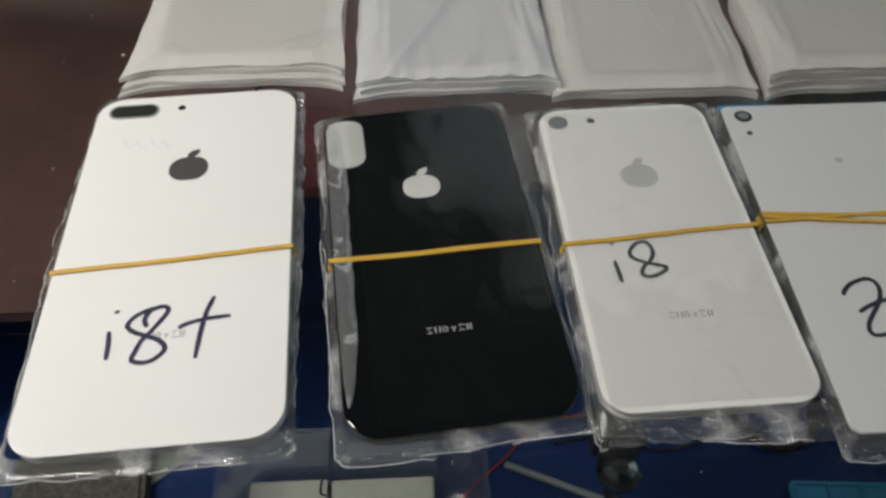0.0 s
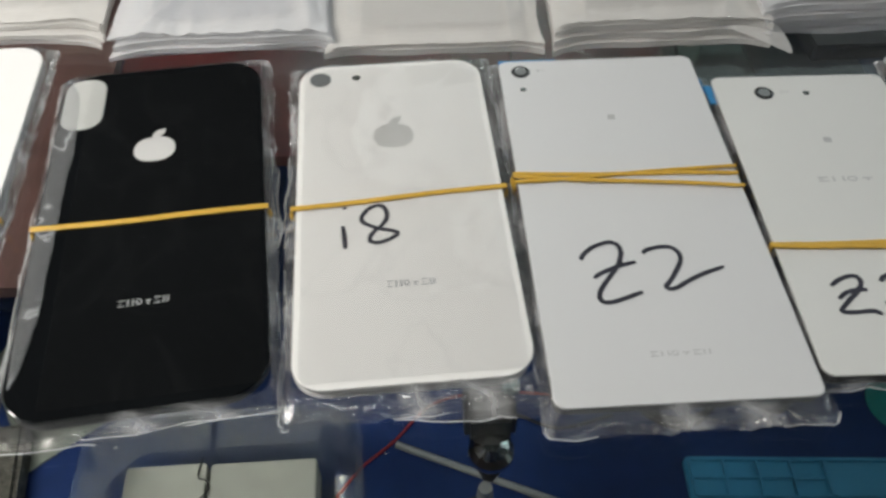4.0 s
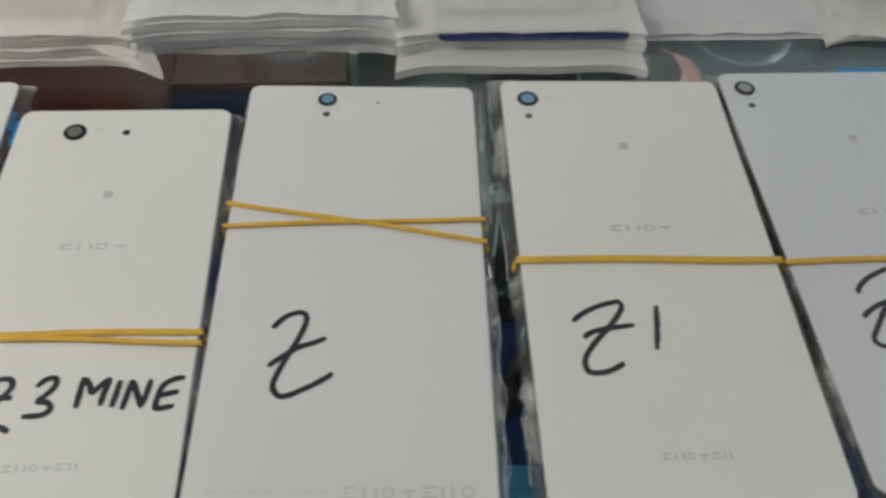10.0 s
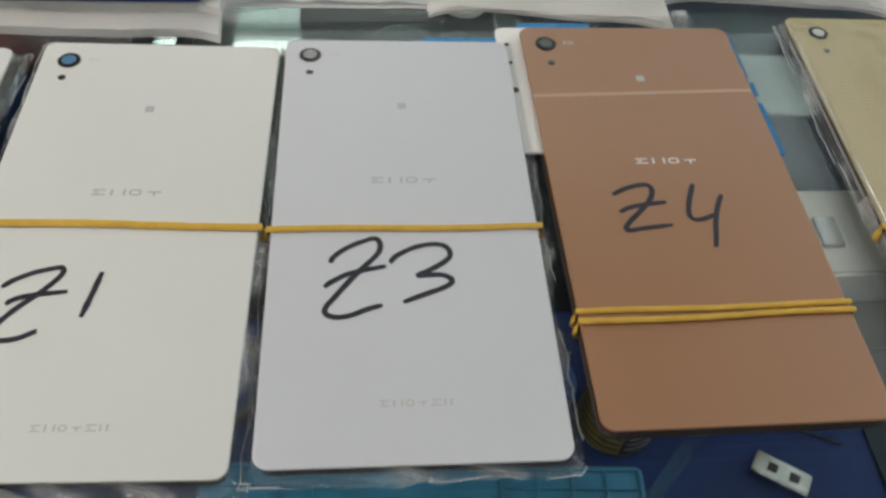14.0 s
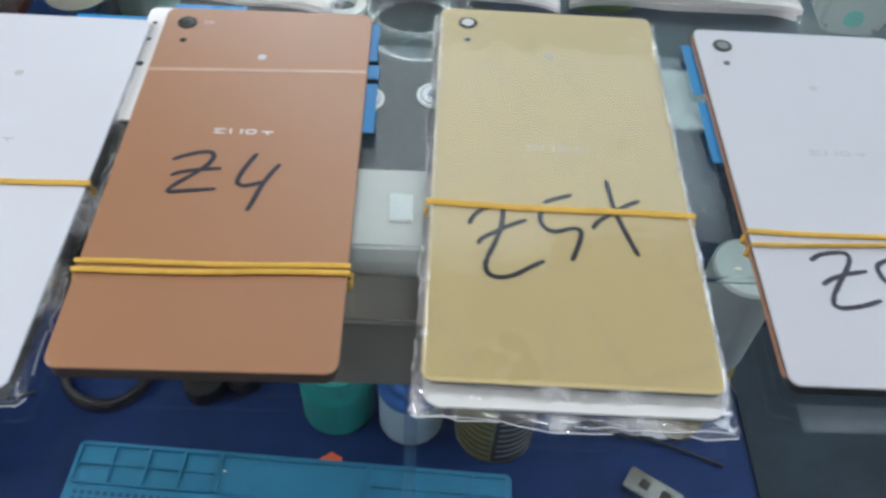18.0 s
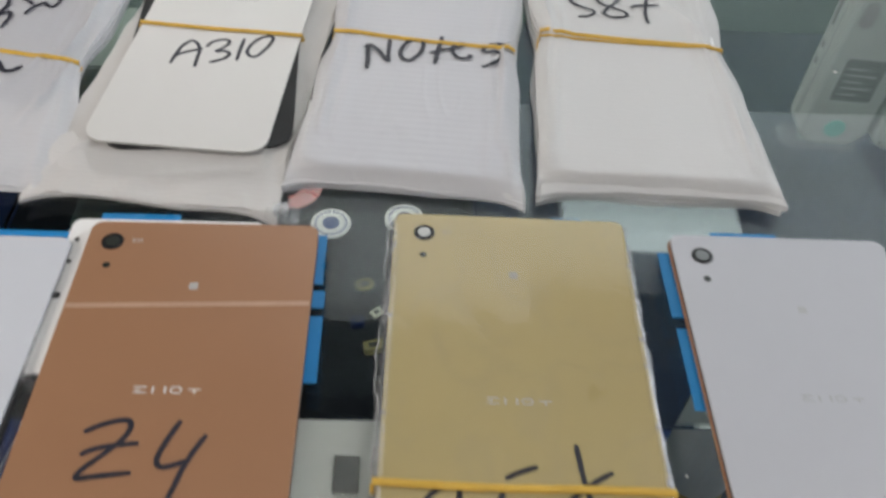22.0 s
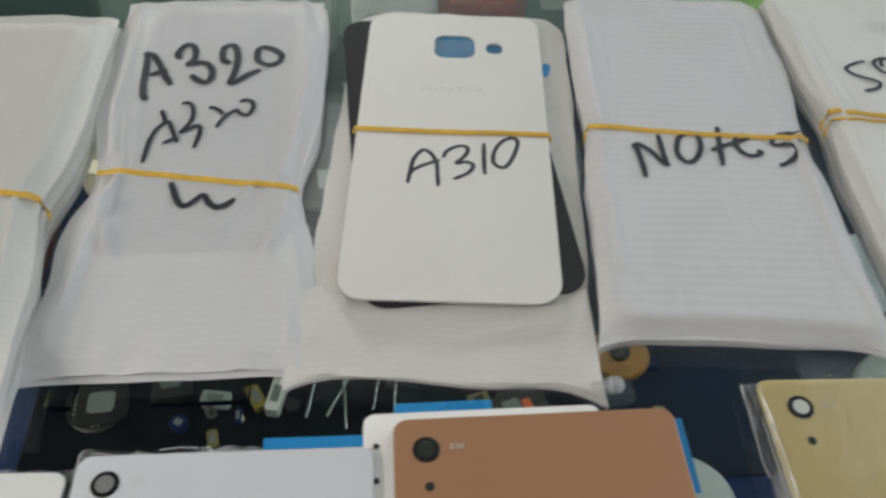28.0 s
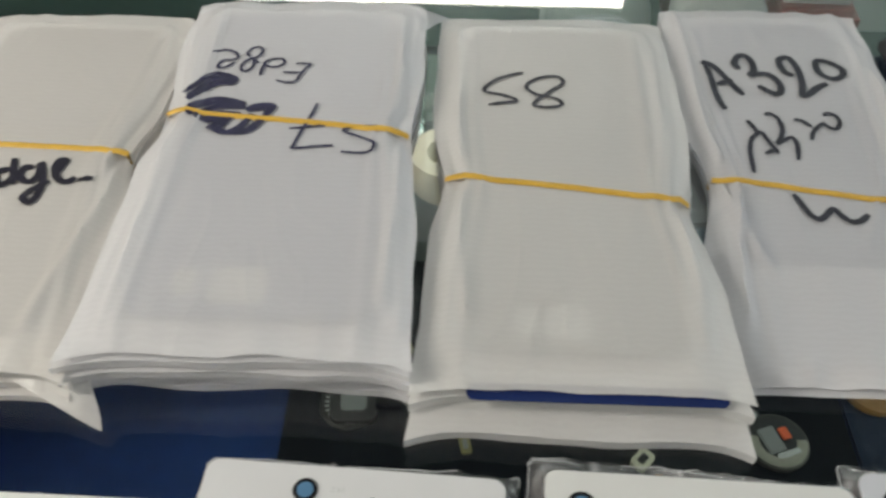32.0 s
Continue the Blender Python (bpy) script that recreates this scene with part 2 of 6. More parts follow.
MARK_SILVER = plain("bright_silver_print", (0.60, 0.60, 0.58), 0.35)
INNER_PALE = plain("pale_cover_in_sleeve", (0.80, 0.80, 0.80), 0.4, vary=0.03)
INNER_LILAC = plain("lilac_grey_cover_in_sleeve", (0.52, 0.53, 0.59), 0.4, vary=0.03)
INNER_BLUE = plain("blue_grey_cover_in_sleeve", (0.22, 0.235, 0.29), 0.4, vary=0.03)
INNER_WARM = plain("warm_grey_cover_in_sleeve", (0.26, 0.25, 0.225), 0.4, vary=0.03)
SEAM = plain("bag_seam", (0.62, 0.64, 0.65), 0.15)
BAG = film_material("clear_bag", 0.035, 0.34, tone=(0.94, 0.95, 0.96), rough=0.09, relief=0.9, sheen=2.0, scale=26, crease=0.075)
MILKY = film_material("milky_bag_fold", 0.16, 0.42, rough=0.1, sheen=1.8)
SMUDGED = film_material("smudged_bag_face", 0.003, 0.006, rough=0.08, relief=0.03, sheen=0.6)
GLINT_FILM = film_material("glinting_bag_face", 0.012, 0.05, rough=0.05, relief=0.16, sheen=1.2)
TOP_FILM = film_material("clear_bag_face", 0.012, 0.018, rough=0.05, relief=0.04, sheen=0.6)
GLASS = glass_material("counter_glass", (0.95, 0.985, 0.97))
SHELF_GLASS = glass_material("shelf_glass", (0.9, 0.96, 0.94), 1.12)
CLEAR_PLASTIC = film_material("clear_box_plastic", 0.045, 0.09, (0.40, 0.48, 0.52), 0.15, 0.1, 1.0)
BLUE_BOARD = plain("blue_painted_board", (0.0055, 0.0225, 0.1), 0.6, vary=0.22, scale=7, bump=0.2, spec=0.2)
MAROON = plain("maroon_board", (0.055, 0.0045, 0.0045), 0.3, vary=0.3, scale=12, tint=(0.014, 0.0025, 0.0025))
DARK_WOOD = plain("dark_brown_board", (0.010, 0.0055, 0.005), 0.4, vary=0.3, scale=12)
MAT_BLUE = plain("blue_silicone", (0.02, 0.18, 0.32), 0.55, vary=0.06, scale=40, bump=0.2)
STEEL = plain("steel", (0.55, 0.55, 0.54), 0.25, metal=1.0, vary=0.1)
CHROME = plain("chrome", (0.8, 0.8, 0.8), 0.08, metal=1.0)
BLACK_PLASTIC = plain("black_plastic", (0.015, 0.015, 0.016), 0.4, bump=0.1)
GREY_PLASTIC = plain("grey_plastic", (0.22, 0.23, 0.23), 0.45)
WHITE_PLASTIC = plain("white_plastic", (0.72, 0.74, 0.70), 0.35, vary=0.04)
PAPER = plain("white_paper", (0.74, 0.75, 0.70), 0.7, vary=0.05)
TEAL = plain("teal_plastic", (0.03, 0.30, 0.28), 0.4)
PALE_BLUE = plain("pale_blue_plastic", (0.42, 0.55, 0.66), 0.4)
OLIVE = plain("olive_label", (0.24, 0.21, 0.07), 0.45, vary=0.25, scale=90)
YELLOW_LABEL = plain("yellow_label", (0.30, 0.24, 0.045), 0.45, vary=0.25, scale=90)
LIME = plain("lime_plastic", (0.12, 0.26, 0.012), 0.35)
ORANGE = plain("orange_plastic", (0.75, 0.12, 0.04), 0.45)
PINK = film_material("pink_film", 0.5, 0.62, (0.75, 0.24, 0.22), 0.2, 0.1, 1.0)
RED = plain("red_insulation", (0.26, 0.012, 0.012), 0.4)
TAPE = plain("tape_roll_side", (0.66, 0.64, 0.50), 0.4)
WALL = plain("pale_teal_wall_paint", (0.58, 0.68, 0.64), 0.7, vary=0.06, scale=3)
CEILING_GREY = plain("grey_ceiling_boards", (0.045, 0.05, 0.05), 0.7, vary=0.1, scale=3)
CEILING = plain("white_ceiling_paint", (0.72, 0.74, 0.72), 0.8, vary=0.05, scale=3)
FLOOR = plain("grey_floor_tile", (0.25, 0.24, 0.23), 0.5, vary=0.1, scale=5)
TUBE = glow("lit_tube", (0.95, 0.98, 1.0), 16)

# ---- shape helpers, all in millimetres ----
MM = 0.001


def link(name, bm, material, parent=None, label="", smooth=False):
    me = bpy.data.meshes.new(name)
    bmesh.ops.recalc_face_normals(bm, faces=bm.faces)
    for v in bm.verts:
        v.co *= MM
    if smooth:
        for f in bm.faces:
            f.smooth = True
    bm.to_mesh(me)
    bm.free()
    if smooth:
        me.set_sharp_from_angle(angle=radians(48))
    me.materials.append(material)
    ob = new(name, me)
    if parent:
        ob.parent = parent
    if label:
        tagged(ob, label)
    return ob


part = link


def thing(name, at, turn, label, category, group=""):
    ob = new(name)
    ob.empty_display_size = 0.02
    ob.matrix_basis = pose(at[0] * MM, at[1] * MM, at[2] * MM, 0, 0, turn)
    return tagged(ob, label, category, group)


def outline(w, h, r, n=7):
    """A rounded rectangle, counter-clockwise."""
    pts = []
    for cx, cy, a in ((w / 2 - r, h / 2 - r, 0), (-w / 2 + r, h / 2 - r, 90), (-w / 2 + r, -h / 2 + r, 180), (w / 2 - r, -h / 2 + r, 270)):
        for k in range(n + 1):
            b = radians(a + 90 * k / n)
            pts.append((cx + r * math.cos(b), cy + r * math.sin(b)))
    return pts


def circle(r, n=24):
    return [(r * math.cos(math.tau * k / n), r * math.sin(math.tau * k / n)) for k in range(n)]


def lathe_loops(bm, loops, cap_low=True, cap_high=True):
    """Joins loops of equally many points, from low to high, into a closed skin."""
    rings = [[bm.verts.new(p) for p in loop] for loop in loops]
    for a, b in zip(rings, rings[1:]):
        for k in range(len(a)):
            bm.faces.new((a[k], a[(k + 1) % len(a)], b[(k + 1) % len(b)], b[k]))
    if cap_low:
        bm.faces.new(rings[0][::-1])
    if cap_high:
        bm.faces.new(rings[-1])
    return rings


def plate(bm, pts, z0, z1, bevel=0.35, at=(0, 0)):
    """A flat piece with the given outline and softened edges."""
    def ring(inset, z):
        c = [sum(p[i] for p in pts) / len(pts) for i in (0, 1)]
        out = []
        m = len(pts)
        for k, p in enumerate(pts):
            a, b = pts[k - 1], pts[(k + 1) % m]
            t = Vector((b[0] - a[0], b[1] - a[1]))
            t = t.normalized() if t.length > 1e-9 else Vector((1, 0))
            out.append((p[0] - t.y * inset + at[0], p[1] + t.x * inset + at[1], z))
        return out
    lathe_loops(bm, [ring(bevel, z0), ring(0, z0 + bevel * 0.7), ring(0, z1 - bevel), ring(bevel * 0.35, z1 - bevel * 0.3), ring(bevel, z1)])
    return bm


def box(bm, x0, x1, y0, y1, z0, z1, bevel=0.0):
    r = bmesh.ops.create_cube(bm, size=1)
    bmesh.ops.scale(bm, vec=(x1 - x0, y1 - y0, z1 - z0), verts=r["verts"])
    bmesh.ops.translate(bm, vec=((x0 + x1) / 2, (y0 + y1) / 2, (z0 + z1) / 2), verts=r["verts"])
    if bevel:
        es = list({e for v in r["verts"] for e in v.link_edges})
        bmesh.ops.bevel(bm, geom=es, offset=bevel, segments=2, affect="EDGES")
    return bm


def turned(profile, n=28, at=(0, 0)):
    """A body of revolution from (radius, z) pairs, low to high."""
    bm = bmesh.new()
    lathe_loops(bm, [[(x * r + at[0], y * r + at[1], z) for x, y in circle(1, n)] for r, z in profile])
    return bm


def smooth_path(pts, per=8):
    """Catmull-Rom through the points."""
    if len(pts) < 3:
        return [tuple(Vector(pts[0]).lerp(Vector(pts[1]), k / per)) for k in range(per + 1)]
    p = [Vector(a) for a in pts]
    p = [p[0] * 2 - p[1]] + p + [p[-1] * 2 - p[-2]]
    out = []
    for i in range(1, len(p) - 2):
        for k in range(per):
            t = k / per
            out.append(0.5 * (2 * p[i] + (p[i + 1] - p[i - 1]) * t + (2 * p[i - 1] - 5 * p[i] + 4 * p[i + 1] - p[i + 2]) * t * t
                              + (3 * p[i] - p[i - 1] - 3 * p[i + 1] + p[i + 2]) * t ** 3))
    return [tuple(v) for v in out] + [tuple(p[-2])]


def tube(bm, pts, rx, rz=None, n=8):
    """A cord along 3D points; rx across, rz up."""
    rz = rz or rx
    rings = []
    for k, p in enumerate(pts):
        a, b = Vector(pts[max(0, k - 1)]), Vector(pts[min(len(pts) - 1, k + 1)])
        d = (b - a).normalized()
        side = d.cross(Vector((0, 0, 1)))
        side = side.normalized() if side.length > 0.2 else Vector((0, 1, 0))
        up = side.cross(d)
        rings.append([Vector(p) + side * rx * math.cos(math.tau * j / n) + up * rz * math.sin(math.tau * j / n) for j in range(n)])
    lathe_loops(bm, rings)
    return bm


# ---- handwriting: each sign as pen strokes in a unit square ----
SIGNS = {}
SIGNS["2"] = [[(0, .82), (.15, .97), (.3, .93), (.36, .75), (.22, .35), (.12, .04), (.3, .06), (.65, .28), (1, .42)]]
SIGNS["5"] = [[(1, 1), (.45, .97), (.08, .88), (.02, .68), (.4, .6), (.8, .5), (.75, .3), (.4, 0)]]
SIGNS["S"] = [[(1, .98), (.5, .96), (.1, .8), (.35, .58), (.8, .42), (.75, .18), (.4, .06), (0, .04)]]
SIGNS["+"] = [[(.7, 1), (.6, .5), (.5, 0)], [(0, .42), (.5, .52), (1, .66)]]
SIGNS["A"] = [[(0, 0), (.3, .6), (.62, 1), (.7, .5), (.78, 0)], [(.02, .3), (.4, .4), (1, .5)]]
SIGNS["0"] = [[(.6, 1), (.2, .8), (0, .35), (.2, .02), (.6, .1), (.95, .5), (.95, .88), (.6, 1), (.4, .95)]]
SIGNS["e"] = [[(.05, .45), (.5, .5), (.8, .75), (.5, .98), (.15, .7), (.1, .3), (.45, .0), (1, .15)]]
SIGNS["I"] = [[(.5, 1), (.5, 0)]]
SIGNS["w"] = [[(0, 1), (.15, .45), (.38, 0), (.5, .35), (.6, .5), (.75, .1), (.88, 0), (1, .2)]]

# the words on the covers and sleeves, each letter in its own writing
SIGNS["6"] = [[(.8, 1), (.35, .75), (.05, .3), (.3, 0), (.8, .1), (.85, .4), (.4, .45), (.1, .25)]]
SIGNS["i8p_i"] = [[(0, .57), (.4, .31), (.49, 0)], [(.57, 1), (1, .95)]]
SIGNS["i8p_e"] = [[(.48, .63), (.4, .78), (.52, .94), (.81, 1), (.95, .93), (.86, .79), (.63, .57), (.4, .38), (.29, .18), (.25, .06), (.43, 0), (.69, .01), (.93, .12), (1, .24), (.81, .38), (.45, .48), (.15, .57), (0, .68), (.09, .81), (.34, .92), (.7, 1)]]
SIGNS["i8p_p"] = [[(.63, 1), (.5, .72), (.43, .4), (.38, 0)], [(0, .49), (.07, .55), (.46, .62), (1, .65)]]
SIGNS["i8_i"] = [[(0, .54), (.52, .28), (.88, 0)], [(.69, 1), (1, .95)]]
SIGNS["i8_e"] = [[(.5, .39), (.71, .62), (.7, .87), (.51, 1), (.21, .92), (0, .71), (.05, .55), (.28, .44), (.52, .36), (.85, .29), (1, .21), (.78, .08), (.43, 0), (.21, .07), (.27, .24), (.51, .42)]]
SIGNS["Z2_Z"] = [[(0, .71), (.05, .79), (.21, .9), (.41, .97), (.6, 1), (.73, .95), (.77, .84), (.73, .71), (.61, .55), (.38, .34), (.25, .21), (.19, .09), (.24, .01), (.4, 0), (.63, .05), (.98, .14)], [(.16, .4), (.33, .48), (.66, .58), (1, .64)]]
SIGNS["Z2_t"] = [[(0, .86), (.06, .94), (.23, 1), (.37, .99), (.46, .87), (.47, .68), (.39, .46), (.25, .18), (.18, .07), (.22, 0), (.32, .03), (.49, .17), (.73, .33), (1, .46)]]
SIGNS["Z3M_Z"] = [[(0, .76), (.26, .91), (.55, 1), (.75, .98), (.8, .82), (.62, .61), (.3, .37), (.04, .16), (.05, .08), (.39, .07), (.79, .09), (1, 0)], [(.06, .42), (.34, .58), (.69, .64), (.88, .63)]]
SIGNS["Z3M_h"] = [[(.26, .78), (.57, .97), (.91, 1), (.98, .8), (.7, .54), (.48, .39), (.85, .34), (1, .18), (.7, .02), (0, 0)]]
SIGNS["Z3M_M"] = [[(0, 0), (.03, .52), (.06, 1)], [(.12, .97), (.33, .7), (.47, .5), (.77, .78), (1, .94)], [(1, .94), (.88, .48), (.82, .06)]]
SIGNS["Z3M_I"] = [[(1, 1), (.59, .55), (0, 0)]]
SIGNS["Z3M_N"] = [[(0, 0), (.09, .44), (.21, 1)], [(.23, .97), (.45, .61), (.72, .17), (.79, .12)], [(.79, .12), (.9, .54), (1, 1)]]
SIGNS["Z3M_E"] = [[(1, 1), (.58, .94), (.16, .73), (0, .24), (.07, 0), (.72, .07)], [(.06, .41), (.42, .47), (.83, .53)]]
SIGNS["Z_Z"] = [[(.01, .8), (.06, .85), (.2, .95), (.39, 1), (.51, .97), (.52, .85), (.42, .66), (.27, .44), (.14, .22), (.11, .1), (.19, .01), (.33, 0), (.62, .09), (.87, .19), (1, .26)], [(0, .34), (.18, .44), (.43, .56), (.67, .62), (.86, .68)]]
SIGNS["Z1_Z"] = [[(0, .72), (.15, .82), (.42, .93), (.69, .99), (.81, 1), (.85, .93), (.76, .8), (.56, .62), (.3, .41), (.13, .23), (.09, .11), (.14, .02), (.27, 0), (.48, .03), (.68, .11), (.72, .12)], [(.14, .48), (.25, .55), (.51, .61), (1, .66)]]
SIGNS["Z1_o"] = [[(1, 1), (.56, .51), (0, 0)]]
SIGNS["Z3_Z"] = [[(.09, .68), (.14, .76), (.36, .88), (.65, .97), (.83, 1), (.91, .92), (.87, .8), (.69, .66), (.42, .46), (.15, .23), (.03, .12), (.04, .04), (.2, 0), (.42, .02), (.68, .09), (.93, .14)], [(0, .37), (.12, .44), (.45, .55), (1, .63)]]
SIGNS["Z3_h"] = [[(0, .67), (.1, .79), (.4, .94), (.73, 1), (.94, .95), (1, .8), (.88, .67), (.63, .53), (.45, .45), (.61, .45), (.85, .45), (1, .36), (.89, .25), (.55, .13), (.19, 0)]]
SIGNS["Z4_Z"] = [[(0, .78), (.19, .88), (.45, .97), (.7, 1), (.79, .89), (.71, .68), (.46, .42), (.19, .18), (.09, .05), (.15, 0), (.43, .04), (.99, .1)], [(.05, .39), (.23, .48), (.54, .55), (1, .6)]]
SIGNS["Z4_f"] = [[(.35, 1), (.18, .81), (.03, .61), (0, .48), (.13, .42), (.37, .44), (.64, .5)], [(1, .82), (.81, .65), (.62, .42), (.49, .18), (.38, 0)]]
SIGNS["Z5p_Z"] = [[(0, .72), (.05, .83), (.18, .95), (.38, 1), (.46, .98), (.46, .85), (.43, .68), (.35, .47), (.24, .23), (.23, .1), (.3, .02), (.44, 0), (.62, .05), (.8, .15), (1, .25)], [(.12, .44), (.19, .53), (.38, .64), (.53, .72), (.79, .83)]]
SIGNS["Z5p_f"] = [[(.08, .75), (0, .64), (.04, .51), (.21, .43), (.43, .42), (.72, .47), (.94, .47), (1, .4), (.92, .25), (.81, .11), (.71, 0)], [(.1, .85), (.4, .92), (.86, 1)]]
SIGNS["Z5p_p"] = [[(.38, 1), (.41, .86), (.46, .65), (.54, .46), (.7, .19), (.83, 0)], [(0, .32), (.13, .42), (.42, .54), (.72, .65), (1, .73)]]
SIGNS["Z5_Z"] = [[(0, .82), (.07, .87), (.24, .95), (.58, 1), (.7, .95), (.69, .84), (.57, .66), (.39, .45), (.21, .21), (.16, .06), (.26, 0), (.49, .02), (.76, .08), (1, .16)], [(.08, .39), (.24, .49), (.53, .59), (.94, .67)]]
SIGNS["Z5_f"] = [[(1, .94), (.82, 1), (.56, .97), (.24, .88), (.07, .81), (0, .72), (.03, .55), (.12, .47), (.35, .42), (.47, .35), (.51, .23), (.44, .09), (.35, .03), (.24, 0)]]
SIGNS["A310_A"] = [[(0, .08), (.06, .39), (.16, .74), (.38, .97), (.54, 1), (.75, .87), (.9, .62), (.92, .33), (.95, 0)], [(.06, .31), (.13, .42), (.43, .56), (1, .73)]]
SIGNS["A310_h"] = [[(0, .64), (.14, .85), (.46, .99), (.73, 1), (.85, .89), (.72, .69), (.45, .48), (.76, .52), (1, .43), (.92, .25), (.69, .12), (.34, 0)]]
SIGNS["A310_o"] = [[(.47, 1), (0, .52), (.16, 0)]]
SIGNS["A310_z"] = [[(.85, .99), (.45, .89), (.11, .58), (0, .24), (.12, .06), (.38, 0), (.61, .14), (.88, .52), (1, .83), (.89, .97), (.64, 1)]]
SIGNS["Notes_N"] = [[(.25, 0), (.23, .26), (.16, .61), (.12, .79)], [(0, .69), (.12, .71), (.28, .79)], [(.2, .78), (.52, .62), (.77, .4), (.92, .3), (1, .33)], [(.94, .31), (.89, .58), (.86, 1)]]
SIGNS["Notes_o"] = [[(.76, .96), (.43, .94), (.17, .76), (0, .4), (.08, .12), (.38, 0), (.73, .16), (1, .53), (.99, .88), (.76, .99), (.54, 1)]]
SIGNS["Notes_t"] = [[(.66, 1), (.53, .62), (.38, 0)], [(0, .38), (.43, .46), (1, .56)]]
SIGNS["Notes_e"] = [[(0, .53), (.46, .72), (.75, .94), (.57, 1), (.35, .91), (.24, .58), (.31, .26), (.51, .03), (.77, 0), (1, .16), (.88, .27)]]
SIGNS["Notes_s"] = [[(1, 1), (.37, .91), (.09, .81), (.02, .65), (.24, .6), (.59, .61), (.74, .46), (.58, .25), (.34, .09), (0, 0)]]
SIGNS["S8p_S"] = [[(.91, 1), (.52, .94), (.1, .81), (0, .7), (.2, .54), (.63, .41), (1, .3), (.94, .16), (.69, .06), (.25, 0)]]
SIGNS["S8p_e"] = [[(.21, .69), (.27, .89), (.52, .98), (.77, .99), (.86, .84), (.61, .57), (.38, .38), (.19, .18), (.26, .06), (.51, 0), (.9, .06), (1, .19), (.83, .29), (.47, .42), (.12, .55), (0, .79), (.13, .92), (.44, 1)]]
SIGNS["S8p_p"] = [[(.69, 1), (.58, .68), (.46, .31), (.48, 0)], [(0, .48), (.19, .55), (.56, .58), (1, .61)]]
SIGNS["S7E_e"] = [[(0, .84), (.42, 1), (.83, .88), (1, .6), (.79, .45), (.49, .42), (.35, .21), (.42, 0), (.67, .06), (.94, .33)]]
SIGNS["S7E_g"] = [[(.4, .55), (.12, .74), (.38, .97), (.8, 1), (1, .83), (.8, .6), (.28, .46), (0, .27), (.04, .04), (.39, 0), (.67, .2), (.62, .46), (.96, .32)]]
SIGNS["S7E_d"] = [[(0, 0), (0, .33), (.11, .83), (.42, 1), (.89, 1), (1, .73), (.7, .53), (.28, .56), (.06, .66)]]
SIGNS["S7E_E"] = [[(0, .11), (.32, 0), (.61, .06), (.72, .41), (.83, .7), (1, 1)], [(.51, 1), (1, 1)], [(.17, .52), (.69, .52)]]
SIGNS["S7E_s"] = [[(.52, 1), (.45, .79), (.35, .54), (.25, .3), (.17, .06), (.14, 0), (.34, 0), (.63, .04), (1, .06)], [(0, .42), (.26, .44), (.81, .51)]]
SIGNS["S7E_S"] = [[(1, .98), (.65, 1), (.23, .94), (0, .83), (.11, .73), (.48, .6), (.85, .42), (.97, .26), (.89, .06), (.52, 0), (.01, .04)]]
SIGNS["blot_a"] = [[(0, .22), (.25, .7), (.48, 1), (.67, 1), (.96, .88), (1, .75), (.58, .86), (.33, .53), (.15, .13), (.21, .22), (.44, .7), (.72, .82), (.99, .69), (.65, .65), (.35, .38), (.12, 0)]]
SIGNS["blot_b"] = [[(0, .13), (.17, .68), (.41, 1), (.71, .93), (.95, .69), (.63, .76), (.36, .69), (.11, .34), (.11, 0), (.48, .48), (1, .48)]]
SIGNS["blot_c"] = [[(0, .7), (.28, .7), (.58, .66), (.31, .56), (.06, .58), (.23, .4), (.33, .62), (.32, .26), (.26, .16), (.43, .46), (.51, .62), (.38, .06), (.53, .02), (.69, .36), (.75, .67), (.64, 0), (.76, .14), (.91, .56), (1, .98), (.78, 1), (.7, .83), (.94, .88), (.87, .36), (.74, .02), (.46, 0), (.29, .12)]]
SIGNS["S8_S"] = [[(1, 1), (.71, .92), (.36, .78), (.09, .58), (0, .43), (.11, .36), (.47, .29), (.76, .19), (.77, .11), (.49, .07), (.11, 0)]]
SIGNS["S8_e"] = [[(.51, .32), (.2, .42), (0, .6), (.1, .78), (.41, .94), (.76, 1), (.97, .93), (1, .76), (.66, .5), (.31, .24), (.18, .07), (.37, 0), (.68, 0), (.93, .08), (.87, .22), (.67, .3), (.4, .37)]]
SIGNS["A320_A"] = [[(.12, .96), (.19, .66), (.21, .33), (.3, .07), (.4, 0)], [(0, .97), (.23, 1), (.48, .82), (.75, .53), (1, .3)], [(.33, .53), (.68, .6), (.81, .6)]]
SIGNS["A320_h"] = [[(.07, .63), (0, .79), (.15, 1), (.35, 1), (.46, .83), (.45, .6), (.32, .48), (.66, .52), (.87, .44), (1, .24), (.95, .03), (.76, 0), (.44, .2)]]
SIGNS["A320_t"] = [[(.25, .5), (.06, .58), (0, .79), (.04, .95), (.23, 1), (.34, .87), (.41, .59), (.37, .22), (.3, 0), (.45, .02), (.71, .19), (1, .31)]]
SIGNS["A320_z"] = [[(.04, 1), (0, .49), (.14, .16), (.52, 0), (.92, .17), (1, .51), (.76, .78), (.4, .97), (.04, 1)]]
SIGNS["A320b_A"] = [[(0, 0), (.03, .19), (.07, .42), (.21, .62), (.44, .73), (.6, .75), (.7, .65), (.84, .51), (.97, .37)], [(.25, 1), (.39, .86), (.48, .73)], [(.53, .35), (.8, .42), (1, .45)]]
SIGNS["A320b_h"] = [[(0, .98), (.26, 1), (.53, .88), (.59, .65), (.38, .45), (.21, .34), (.49, .41), (.88, .48), (1, .32), (.85, 0)]]
